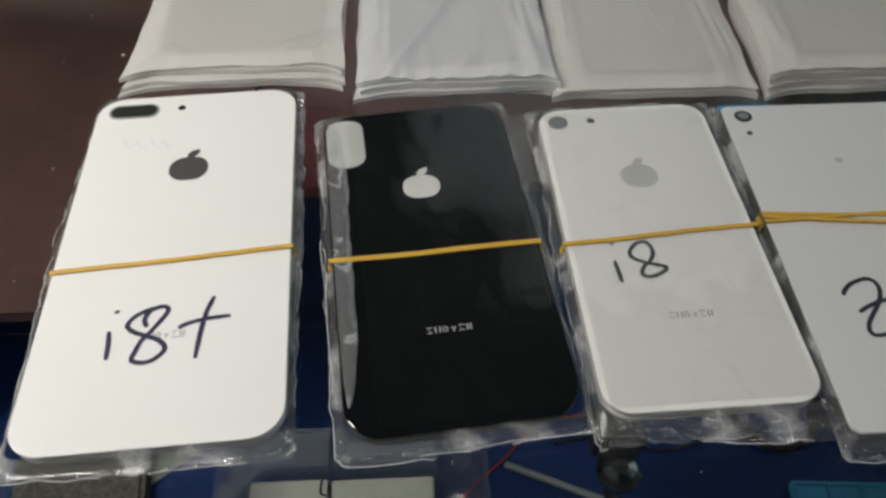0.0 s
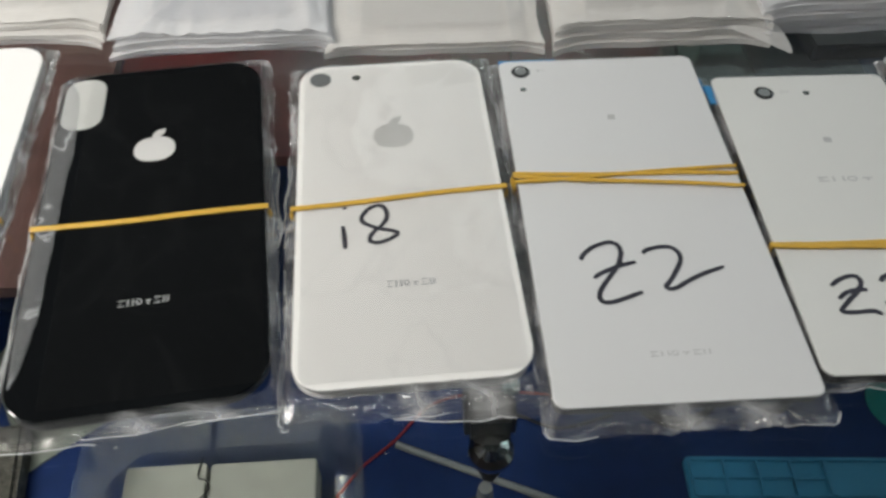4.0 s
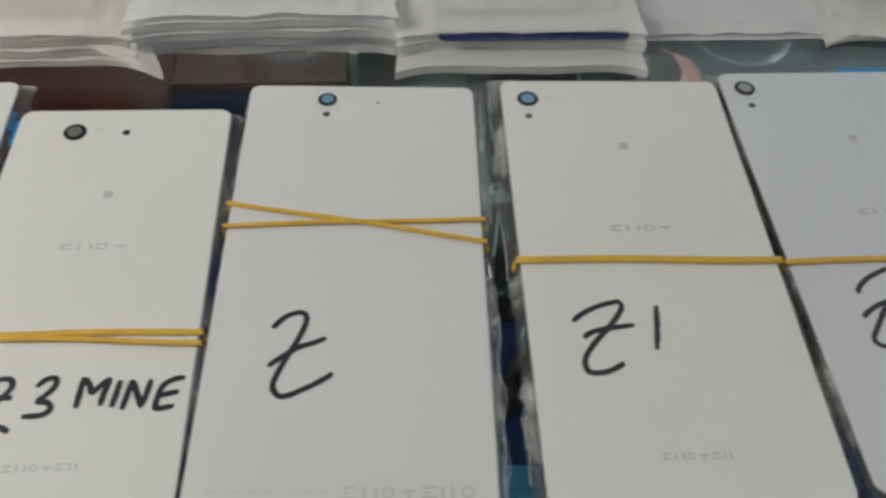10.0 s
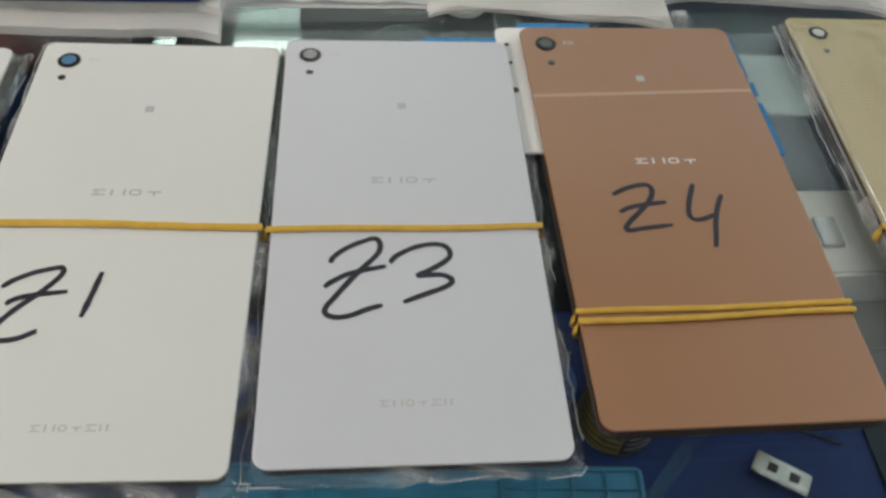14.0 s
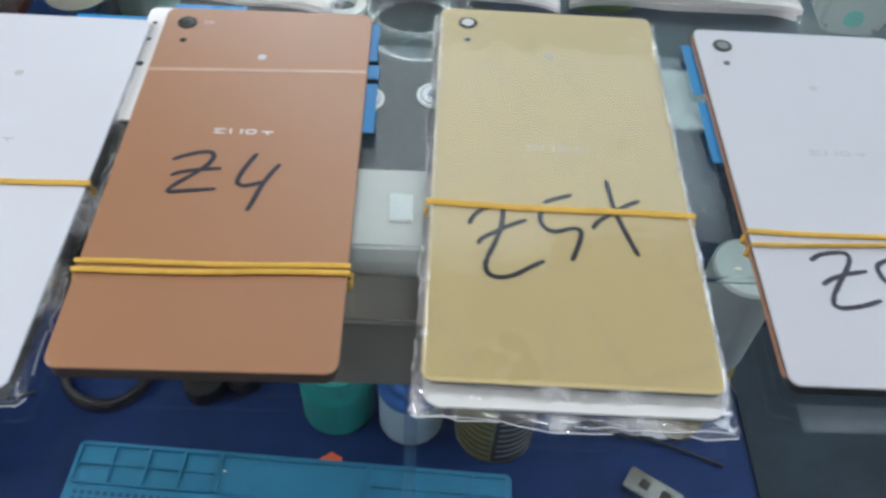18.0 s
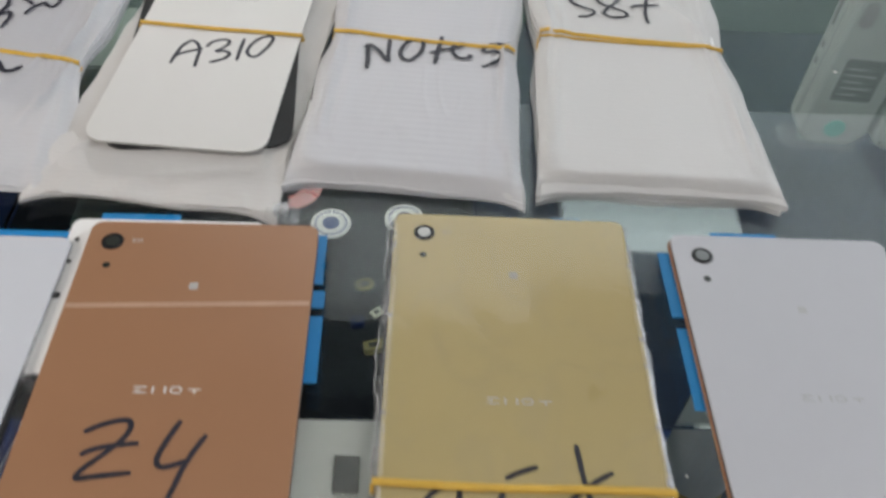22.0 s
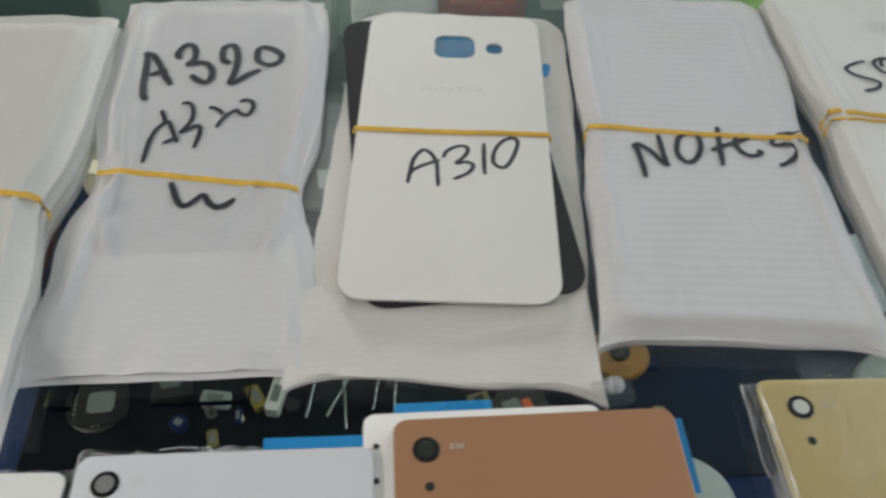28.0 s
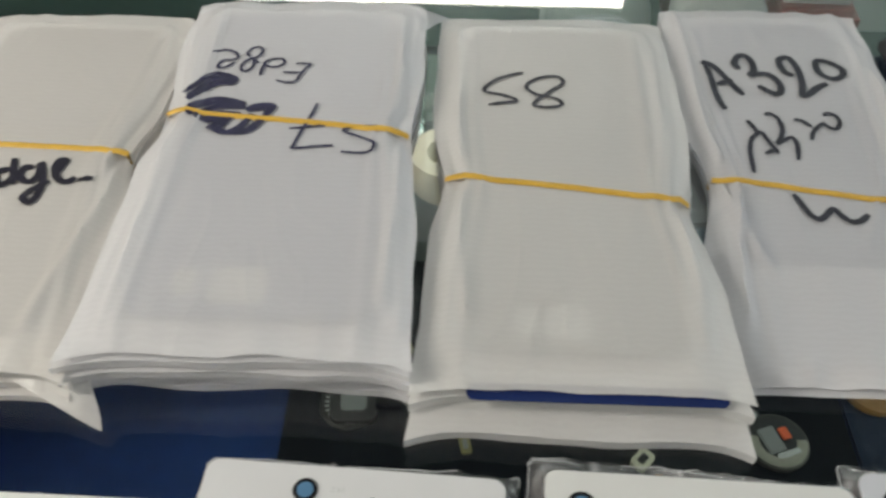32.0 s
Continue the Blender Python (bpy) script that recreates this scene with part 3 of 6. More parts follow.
SIGNS["A320b_t"] = [[(0, 1), (.27, .92), (.51, .65)], [(.36, 0), (.48, .35), (.7, .65), (1, .9)]]
SIGNS["A320b_z"] = [[(.14, .87), (.53, 1), (.94, .8), (1, .4), (.71, 0), (.28, .07), (0, .35)]]
SIGNS["w_w"] = [[(0, 1), (.07, .64), (.15, .26), (.25, .09), (.34, .16), (.48, .43), (.54, .43), (.62, .17), (.73, 0), (.86, .05), (1, .29)]]
SIGNS["edge_d"] = [[(.42, 1), (.76, .46), (1, .05)], [(.58, .56), (.12, .55), (0, .23), (.53, 0), (.77, .29)]]
SIGNS["edge_g"] = [[(.29, .88), (0, .87), (.05, .61), (.4, .51), (.54, .71), (.45, 1), (.75, .59), (.84, .24), (.73, 0), (.43, .13), (.61, .33), (1, .53)]]
SIGNS["edge_e"] = [[(.1, .19), (.23, .67), (.28, 1), (0, .94), (.02, .53), (.37, .09), (.75, 0), (1, .22)]]
SIGNS["edge_m"] = [[(0, 0), (1, 1)]]


def handwriting(words, parent, height, ink=INK, pen=1.15, name="handwritten_letter"):
    """words: (sign, x, y, width, height, slant) in the thing's own millimetres; height: a number or a function of x and y. Each sign is a part."""
    rng = random.Random(len(words) * 7 + int(abs(words[0][1]) * 10))
    level = height if callable(height) else (lambda x, y: height)
    for sign, x0, y0, w, h, slant in words:
        bm = bmesh.new()
        for stroke in SIGNS[sign]:
            line = smooth_path([(x0 + u * w + slant * v * h, y0 + v * h, 0) for u, v in stroke], 7)
            last = None
            for k, p in enumerate(line):
                a, b = Vector(line[max(0, k - 1)]), Vector(line[min(len(line) - 1, k + 1)])
                d = (b - a).normalized() if (b - a).length > 1e-6 else Vector((1, 0, 0))
                end = min(k, len(line) - 1 - k)
                half = pen * 0.6 * (0.72 + 0.28 * min(1, end / 3)) * rng.uniform(0.92, 1.08)
                lift = (0.4 if callable(height) else 0.09) + 0.012 * (k % 2)
                s = Vector((-d.y, d.x, 0)) * half
                pair = []
                for q in (Vector(p) + s, Vector(p) - s):
                    q.z = level(q.x, q.y) + lift
                    pair.append(bm.verts.new(q))
                if last:
                    bm.faces.new((last[0], last[1], pair[1], pair[0]))
                last = pair
        link(name, bm, ink, parent)


def rubber_band(parent, left, right, height, drop, wide=0.9, wobble=0.25, seed=0, split=None, label=""):
    """A band over the face from left to right (x, y), down both sides to the support."""
    rng = random.Random(seed)
    level = height if callable(height) else (lambda x, y: height)
    n = 26
    pts = []
    for k in range(n + 1):
        u = k / n
        x, y = left[0] + (right[0] - left[0]) * u, left[1] + (right[1] - left[1]) * u
        y += wobble * math.sin(u * math.pi * 2.3 + seed) + rng.uniform(-0.06, 0.06)
        pts.append((x, y, level(x, y) + 0.55))
    lo = drop
    head = [(left[0] + 1.0, left[1], lo), (left[0] - 0.3, left[1], lo + 0.4), (left[0] - 0.4, left[1], (lo + pts[0][2]) / 2)]
    tail = [(right[0] + 0.4, right[1], (lo + pts[-1][2]) / 2), (right[0] + 0.3, right[1], lo + 0.4), (right[0] - 1.0, right[1], lo)]
    bm = bmesh.new()
    tube(bm, head + pts + tail, wide, 0.55, 8)
    return link("rubber_band", bm, BAND, parent, label, smooth=True)


# ---- counter and room ----


def slab(name, x0, x1, y0, y1, z0, z1, material, label="", category="", kind="structure", bevel=0.0):
    ob = link(name, box(bmesh.new(), x0, x1, y0, y1, z0, z1, bevel), material)
    return tagged(ob, label, category, "", kind)


TOP = slab("counter_top", -1300, 1300, -330, 900, -6, 0, GLASS, "clear glass counter top over a display case", "counter top", bevel=1.0)
TOP.visible_shadow = False
SHELF = slab("shelf", -1290, 1290, 118, 632, -208, -202, SHELF_GLASS, "clear glass shelf inside the display case", "shelf", bevel=0.8)
SHELF.visible_shadow = False
slab("case_floor", -1300, 1300, -330, 900, -480, -462, BLUE_BOARD, "blue painted floor board of the display case", "floor")
slab("case_back", -1300, 1300, 900, 915, -950, -1, CASE_BACK, "dark green back panel of the display case", "panel")
slab("case_side_left", -1315, -1300, -330, 915, -950, -1, DARK_WOOD, "dark end panel of the display case", "panel")
slab("case_side_right", 1300, 1315, -330, 915, -950, -1, WALL, "pale end panel of the display case", "panel")
slab("case_front", -1300, 1300, -345, -330, -950, -1, DARK_WOOD, "dark front panel of the display case", "panel")
slab("floor", -2500, 2500, -2000, 2400, -970, -950, FLOOR, "grey tiled shop floor", "floor")
slab("wall_north", -2500, 2500, 2300, 2400, -950, 1700, WALL, "pale teal painted shop wall", "wall")
slab("wall_south", -2500, 2500, -2100, -2000, -950, 1700, CEILING, "white painted shop wall", "wall")
slab("wall_west", -2600, -2500, -2100, 2400, -950, 1700, DARK_WOOD, "dark brown shop wall", "wall")
slab("wall_east", 2500, 2600, -2100, 2400, -950, 1700, CEILING, "white painted shop wall", "wall")
# unseen dark ceiling, so that the left part of the glass mirrors little
slab("ceiling_brown", -2600, -600, -2100, 2400, 1700, 1750, DARK_WOOD, "unseen dark ceiling part added to darken the glass reflection", "ceiling")
slab("ceiling", -600, 2600, -2100, 800, 1700, 1750, CEILING_GREY, "grey boarded shop ceiling", "ceiling")
slab("ceiling_far", -600, 640, 800, 1300, 1700, 1750, CEILING_GREY, "grey boarded shop ceiling", "ceiling")
slab("ceiling_corner", -600, -370, 1300, 2400, 1700, 1750, CEILING_GREY, "grey boarded shop ceiling", "ceiling")
slab("ceiling_corner_near", -370, -100, 1300, 1680, 1700, 1750, CEILING_GREY, "grey boarded shop ceiling", "ceiling")
# unseen glowing panels, stepped in strength, give the glass its reflected haze
for x0, x1, y0, y1, dim in ((-100, -50, 1400, 1680, 0.2), (-50, 0, 1400, 1680, 0.42), (0, 50, 1400, 1680, 0.65), (50, 100, 1400, 1680, 0.88), (-100, 100, 1680, 2400, 1.0), (100, 640, 1400, 2400, 1.1), (-100, 640, 1350, 1400, 0.75), (-100, 640, 1300, 1350, 0.35),
                            (-320, -100, 1780, 2400, 0.85), (-320, -100, 1680, 1780, 0.45), (-370, -320, 1680, 2400, 0.4)):
    slab("ceiling_light_far", x0, x1, y0, y1, 1700, 1750, glow("far_ceiling_glow", (0.78, 0.9, 0.9), dim), "added glowing ceiling panel, mirrored as haze in the glass", "skylight")
slab("ceiling_side", 640, 1250, 800, 1420, 1700, 1750, CEILING_GREY, "grey boarded shop ceiling", "ceiling")
# weaker added panels soften the border of that haze
DIM_GLOW = glow("dim_ceiling_glow", (0.74, 0.86, 0.92), 0.34)
slab("ceiling_light_side", 1250, 2600, 800, 1420, 1700, 1750, DIM_GLOW, "added dim glowing ceiling panel for weak haze in the glass", "skylight")
slab("ceiling_light_corner", 1880, 2600, 1420, 2130, 1700, 1750, glow("corner_ceiling_glow", (0.74, 0.86, 0.92), 0.6), "added glowing ceiling corner for softer haze in the glass", "skylight")
for y0, y1, dim in ((1510, 1560, 0.8), (1465, 1510, 0.5), (1420, 1465, 0.22)):
    slab("ceiling_light_strip", 640, 1880, y0, y1, 1700, 1750, glow("fading_ceiling_glow", (0.74, 0.9, 0.9), dim), "added glowing ceiling strip that feathers the haze edge", "skylight")
# brightest added panels, for the strong haze at the right
CEILING_GLOW = glow("bright_ceiling_glow", (0.74, 0.9, 0.9), 1.15)
slab("ceiling_light_sheet", 640, 1880, 1560, 2400, 1700, 1750, CEILING_GLOW, "added bright ceiling panel, mirrored as haze in the glass", "skylight")
slab("ceiling_light_end", 1880, 2600, 2130, 2400, 1700, 1750, CEILING_GLOW, "added bright ceiling panel, mirrored as haze in the glass", "skylight")
# added dark panel before the wall, out of view, for the same dark reflection
slab("dark_reflection_panel", -2500, -740, 2240, 2299, -950, 1700, DARK_WOOD, "unseen dark panel added to darken the glass reflection", "panel")
w1 = slab("window_1", 2466, 2499, -600, 1600, 0, 1500, glow("daylight_pane", (0.8, 0.9, 1.0), 1.2), "bright shop window", "window")
for y0, y1, z0, z1 in ((-640, 1640, -40, 0), (-640, 1640, 1500, 1540), (-640, -600, 0, 1500), (1600, 1640, 0, 1500), (490, 510, 0, 1500)):
    part("window_frame", box(bmesh.new(), 2455, 2465, y0, y1, z0, z1), GREY_PLASTIC, w1)


def tube_lamp(at, label, flip=False, half=597):
    """A fluorescent batten: housing, two end caps, a clip and the lit tube."""
    t = thing("tube_lamp", at, 0, label, "lamp", "tube lamps of the shop")
    bm = box(bmesh.new(), -half - 13, half + 13, -22, 22, 18, 60, 3)
    if flip:
        bmesh.ops.rotate(bm, verts=bm.verts, matrix=Matrix.Rotation(radians(-90), 3, "X"))
    part("housing", bm, WHITE_PLASTIC, t)
    for s in (-1, 1):
        part("end_cap", box(bmesh.new(), s * (half + 9) - 9, s * (half + 9) + 9, -17, 17, -17, 17, 3), WHITE_PLASTIC, t)
    bm = bmesh.new()
    tube(bm, [(-half, 0, 0), (0, 0, 0), (half, 0, 0)], 13, 13, 16)
    part("tube", bm, TUBE, t, "lit white tube")
    part("clip", box(bmesh.new(), -14, 14, -19, 19, -3, 26, 2), WHITE_PLASTIC, t)
    return t


tube_lamp((-130, 2238, 1185), "lit white fluorescent tube lamp on the shop wall", True)
# fixtures for the added fill lamps, out of view
for x, y in ((950, 150), (0, -1100)):
    tube_lamp((x, y, 1640), "unseen tube lamp added under the ceiling as fill")
t = tube_lamp((-750, -50, 490), "short unseen tube lamp on rods, added to brighten the left end", half=240)
for x in (-180, 180):
    part("rod", box(bmesh.new(), x - 4, x + 4, -4, 4, 60, 1210), STEEL, t)
t.rotation_euler = (0, 0, radians(90))

# ---- covers in clear bags ----


def lens(parent, x, y, r, z, window, rim=LENS_RIM, inner=0.74):
    rm = part("camera_ring", turned([(r, z), (r, z + 0.25), (r * 0.93, z + 0.38)], 28, (x, y)), rim, parent)
    part("camera_window", turned([(r * inner, z + 0.36), (r * inner, z + 0.44), (r * inner * 0.85, z + 0.47)], 28, (x, y)), window, rm, "round camera window")


def dot(parent, x, y, r, z, material, name="flash"):
    part(name, turned([(r, z - 0.1), (r, z + 0.08), (r * 0.7, z + 0.12)], 16, (x, y)), material, parent)


def bars(parent, x0, x1, y, h, z, material, n=5, name="print_mark"):
    """Small print as a row of plain strokes that spell nothing."""
    bm = bmesh.new()
    step = (x1 - x0) / n
    for k in range(n):
        a, b = x0 + step * (k + 0.12), x0 + step * (k + (0.84, 0.92, 0.78)[k % 3])
        lo, hi, pen = y - h * 0.42, y + h * 0.42, min(step, h) * 0.17
        mid, half = (a + b) / 2, (lo + hi) / 2
        rows = (((a, b, lo, lo + pen), (a, b, hi - pen, hi), (a + pen, mid, half - pen / 2, half + pen / 2)),
                ((a, a + pen * 1.4, lo, hi), (b - pen * 1.4, b, lo, hi)),
                ((a, a + pen * 1.3, lo + pen, hi - pen), (b - pen * 1.3, b, lo + pen, hi - pen), (a + pen, b - pen, hi - pen, hi), (a + pen, b - pen, lo, lo + pen)),
                ((mid - pen * 0.7, mid + pen * 0.7, lo, half), (a, b, half, half + pen)))[k % 4]
        for u0, u1, v0, v1 in rows:
            box(bm, u0, u1, v0, v1, z - 0.02, z + 0.05)
    part(name, bm, material, parent)


def emblem(parent, x, y, w, h, z, material):
    bm = plate(bmesh.new(), outline(w, h * 0.80, w * 0.40), z - 0.02, z + 0.06, 0.02, (x, y - h * 0.10))
    leaf = [(a * w * 0.15 + b * w * 0.10, a * w * 0.17 - b * w * 0.08) for a, b in ((-1, 0), (-.5, -.8), (.2, -.9), (1, 0), (.4, .8), (-.4, .9))]
    plate(bm, leaf, z - 0.02, z + 0.06, 0.02, (x + w * 0.08, y + h * 0.42))
    part("emblem", bm, material, parent, "plain rounded emblem with a short stem")


def bag_skirt(parent, w, h, r, top, margins, seed, low=0.5, crumple=1.3):
    """The loose rim of a clear bag round a cover: margins left, right, front, back."""
    left, right, front, back = margins
    pts = outline(w, h, min(r, 4.5), 16)
    # finer points along the straight sides
    dense = []
    for k, p in enumerate(pts):
        q = pts[(k + 1) % len(pts)]
        m = max(1, int(math.hypot(q[0] - p[0], q[1] - p[1]) / 2.2))
        dense += [(p[0] + (q[0] - p[0]) * j / m, p[1] + (q[1] - p[1]) * j / m) for j in range(m)]
    rings, n = [], 9
    for s in range(n):
        u = s / (n - 1)
        ring = []
        for k, (x, y) in enumerate(dense):
            c = Vector((x / (w / 2), y / (h / 2)))
            nx = max(0, abs(c.x) - 0.86) / 0.14
            ny = max(0, abs(c.y) - 0.93) / 0.07
            mx, my = (right if x > 0 else left), (back if y > 0 else front)
            f = noise.noise(Vector((x * 0.03, y * 0.03, seed * 3.1)))
            g = 0.8 - 2.6 * abs(noise.noise(Vector((x * 0.10, y * 0.10, seed * 7.7 + u * 1.6))))
            e = noise.noise(Vector((x * 0.35, y * 0.35, seed + u * 3)))
            slack = noise.noise(Vector((x * 0.021, y * 0.017, seed * 2.3 + 8)))
            grow = u * max(0.25, 1 + 0.55 * slack + 0.22 * f + 0.08 * g)
            px = x + math.copysign(1, x) * mx * min(1, nx) * grow + 0.3 * g * u
            py = y + math.copysign(1, y) * my * min(1, ny) * grow + 0.5 * f * u
            if abs(x) > w / 2 - 4.5 and abs(y) > h / 2 - 4.5:
                # square bag corners
                px += (math.copysign(w / 2 + mx * grow, x) - px) * 0.6 * u
                py += (math.copysign(h / 2 + my * grow, y) - py) * 0.6 * u
            jag = noise.noise(Vector((x * 0.55, y * 0.55, seed * 5.3))) * u ** 3
            px, py = px + 1.1 * jag, py + 1.3 * jag
            fall = (1 - u) ** 2.2
            fold = math.sin(u * 8.5 + 5 * f + 1.5 * e) * 0.55
            z = low + (top - low) * fall + crumple * (fold + 0.45 * g + 0.3 * e + 0.4 * f) * min(1, u * 2.5) * (1 - 0.3 * u)
            ring.append((px, py, max(low * 0.6, z)))
        rings.append(ring)
    bm = bmesh.new()
    lathe_loops(bm, rings, False, False)
    loop, run = rings[-1][::2], []
    # the weld shows only where the film turns up to the light
    for k, p in enumerate(loop + loop[:1]):
        if k < len(loop) and noise.noise(Vector((p[0] * 0.12, p[1] * 0.12, seed * 1.7))) > -0.12:
            run.append(p)
            continue
        if len(run) > 2:
            part("bag_seam", tube(bmesh.new(), run, 0.15, 0.12, 5), SEAM, parent, "welded edge of the bag", smooth=True)
        run = []
    return part("clear_bag", bm, BAG, parent, "crinkled clear plastic bag", smooth=True)


def face_film(parent, w, h, top, seed, x0=0.0, wave=0.12, material=None):
    """The bag's upper face: a thin sheet that lies on the cover with slight waves."""
    bm = bmesh.new()
    nx, ny = 26, 48
    grid = []
    for j in range(ny + 1):
        row = []
        for i in range(nx + 1):
            x, y = -w / 2 + w * i / nx + x0, -h / 2 + h * j / ny
            z = top + 0.34 + wave * noise.noise(Vector((x * 0.11, y * 0.05, seed))) + wave * 0.5 * noise.noise(Vector((x * 0.3, y * 0.16, seed + 4)))
            row.append(bm.verts.new((x, y, z)))
        grid.append(row)
    for j in range(ny):
        for i in range(nx):
            bm.faces.new((grid[j][i], grid[j][i + 1], grid[j + 1][i + 1], grid[j + 1][i]))
    return part("bag_face", bm, material or TOP_FILM, parent, "clear film over the cover", smooth=True)


def bag_fold(parent, x0, x1, y0, y1, top, seed):
    """A doubled strip of bag film along one side, with an uneven inner border and rounded ends."""
    bm = bmesh.new()
    nx, ny = 8, 60
    grid = []
    for j in range(ny + 1):
        v = j / ny
        y = y0 + (y1 - y0) * v
        ends = max(0.05, 1 - abs(2 * v - 1) ** 9)
        width = (x1 - x0) * (0.72 + 0.35 * v + 0.16 * noise.noise(Vector((y * 0.05, seed, 0))) + 0.1 * noise.noise(Vector((y * 0.22, seed, 3)))) * ends
        row = []
        for i in range(nx + 1):
            u = i / nx
            z = top + 0.4 + 0.5 * u * (1 - u) * 2 + 0.5 * max(0, noise.noise(Vector((u * 2.2, y * 0.06, seed + 2)))) * math.sin(u * math.pi)
            row.append(bm.verts.new((x0 + width * u + 1.2 * (1 - ends), y, z)))
        grid.append(row)
    for j in range(ny):
        for i in range(nx):
            bm.faces.new((grid[j][i], grid[j][i + 1], grid[j + 1][i + 1], grid[j + 1][i]))
    return part("bag_fold", bm, MILKY, parent, "milky doubled strip of the bag", smooth=True)


def cover_stack(at, turn, w, h, r, top, face, label, spares=3, spare_material=DARK, seed=1, group="back covers laid out in a row"):
    """A bundle of phone back covers: the top cover and the spares under it."""
    rng = random.Random(seed)
    t = thing("back_cover_bundle", (at[0], at[1], 0), turn, label, "phone cover", group)
    part("back_cover", plate(bmesh.new(), outline(w, h, r), top - 0.9, top, 0.3), face, t)
    z = top - 0.95
    step = (z - 0.5) / spares
    for k in range(spares):
        dx, dy = rng.uniform(-0.5, 0.5), rng.uniform(-0.4, 0.4)
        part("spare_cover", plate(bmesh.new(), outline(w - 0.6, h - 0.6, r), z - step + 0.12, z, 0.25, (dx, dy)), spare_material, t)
        z -= step
    return t



# white cover with a wide twin camera
c = cover_stack((-395, 0.5), 4, 77.6, 158.4, 10.5, 5, BRIGHT, "bright white phone back covers in a clear bag", 3, EDGE, 11)
part("camera_ring", plate(bmesh.new(), outline(19.5, 8.2, 4.05), 4.9, 5.3, 0.15, (-24.5, 70.5)), GREY_PLASTIC, c)
part("camera_window", plate(bmesh.new(), outline(17.6, 6.6, 3.2), 5.2, 5.42, 0.1, (-24.5, 70.5)), LENS_DARK, c)
dot(c, -6.1, 71.1, 1.5, 5, LENS_DARK)
emblem(c, 0.3, 36.5, 14.2, 15.6, 5, MARK_DARK)
bars(c, -6.8, 7.7, -40.7, 3.2, 5, MARK_GREY, 6)
handwriting([("i8p_i", -16.2, -48.4, 1.6, 18.6, 0), ("i8p_e", -10.8, -50.4, 12.5, 20.9, 0), ("i8p_p", 5.4, -50.5, 15.3, 23.5, 0)], c, 5, INK_BLUE, 1.35)
handwriting([("w", -26, 48.5, 9, 6, 0), ("w", -16, 47.5, 9, 7, 0)], c, 5, PENCIL, 0.6)
rubber_band(c, (-39.2, -12.2), (39.4, -8.2), 5, 0.4, 0.95, 0.2, 1)
bag_skirt(c, 77.6, 158.4, 11, 5, (2.5, 2, 4.5, 2.5), 1)
bag_skirt(c, 77.6, 158.4, 11, 4, (3.5, 2.6, 6, 3.2), 2, 0.35, 0.8)

# black cover
c = cover_stack((-307.5, -4.7), 6.5, 69, 142, 12.5, 5, BLACK, "glossy black phone back cover in a wrinkled clear bag", 3, DARK, 12)
part("camera_window", plate(bmesh.new(), outline(14, 27, 6), 4.95, 5.25, 0.15, (-26.5, 54.7)), LENS_PALE, c, "pale upright camera window")
emblem(c, -1, 29.3, 13.4, 14.6, 5, MARK_LIGHT)
bars(c, -7.6, 7.3, -36.0, 2.8, 5, MARK_GREY, 6)
rubber_band(c, (-35.4, -3.7), (35.2, -4.9), 5, 0.4, 1.1, 0.25, 2)
bag_skirt(c, 69, 142, 12, 5.3, (2.6, 2.2, 3.4, 3), 3)
bag_skirt(c, 69, 142, 12, 4, (3.2, 2.8, 4.6, 4.5), 4, 0.35, 0.8)
bag_fold(c, -34, -27.2, -60, 68, 5, 2)
face_film(c, 58, 136, 5, 3, 4, 0.2, SMUDGED)

# cream white cover
c = cover_stack((-231, -3), 2.5, 64.8, 136, 9, 5, CREAM, "creamy white glass phone back covers in a crinkled clear bag", 3, EDGE, 13)
lens(c, -25, 60.3, 3.8, 5, LENS_GREY, GREY_PLASTIC, 0.9)
dot(c, -12.2, 60.6, 1.5, 5, LENS_DARK)
emblem(c, -0.5, 30, 13.4, 14.6, 5, MARK_SILVER)
bars(c, -6.1, 8.6, -34.6, 3.0, 5, MARK_GREY, 6)
handwriting([("i8_i", -18.0, -20.3, 0.7, 17.0, 0), ("i8_e", -12.2, -18.7, 10.6, 15.3, 0)], c, 5, INK, 1.2)
rubber_band(c, (-33.6, -2.9), (33.6, 1.3), 5, 0.4, 0.95, 0.2, 3)
bag_skirt(c, 64.8, 136, 11, 5.2, (2.6, 3.4, 6, 4), 5)
bag_skirt(c, 64.8, 136, 11, 4, (3.6, 4.2, 8.5, 5), 6, 0.35, 0.9)
face_film(c, 61, 132, 5, 7, 0, 0.22, GLINT_FILM)

# nine covers with a small corner camera: place, turn, size, face, camera window, pen words, bands
SMALL_Z = dict(ink=INK, pen=1.25)


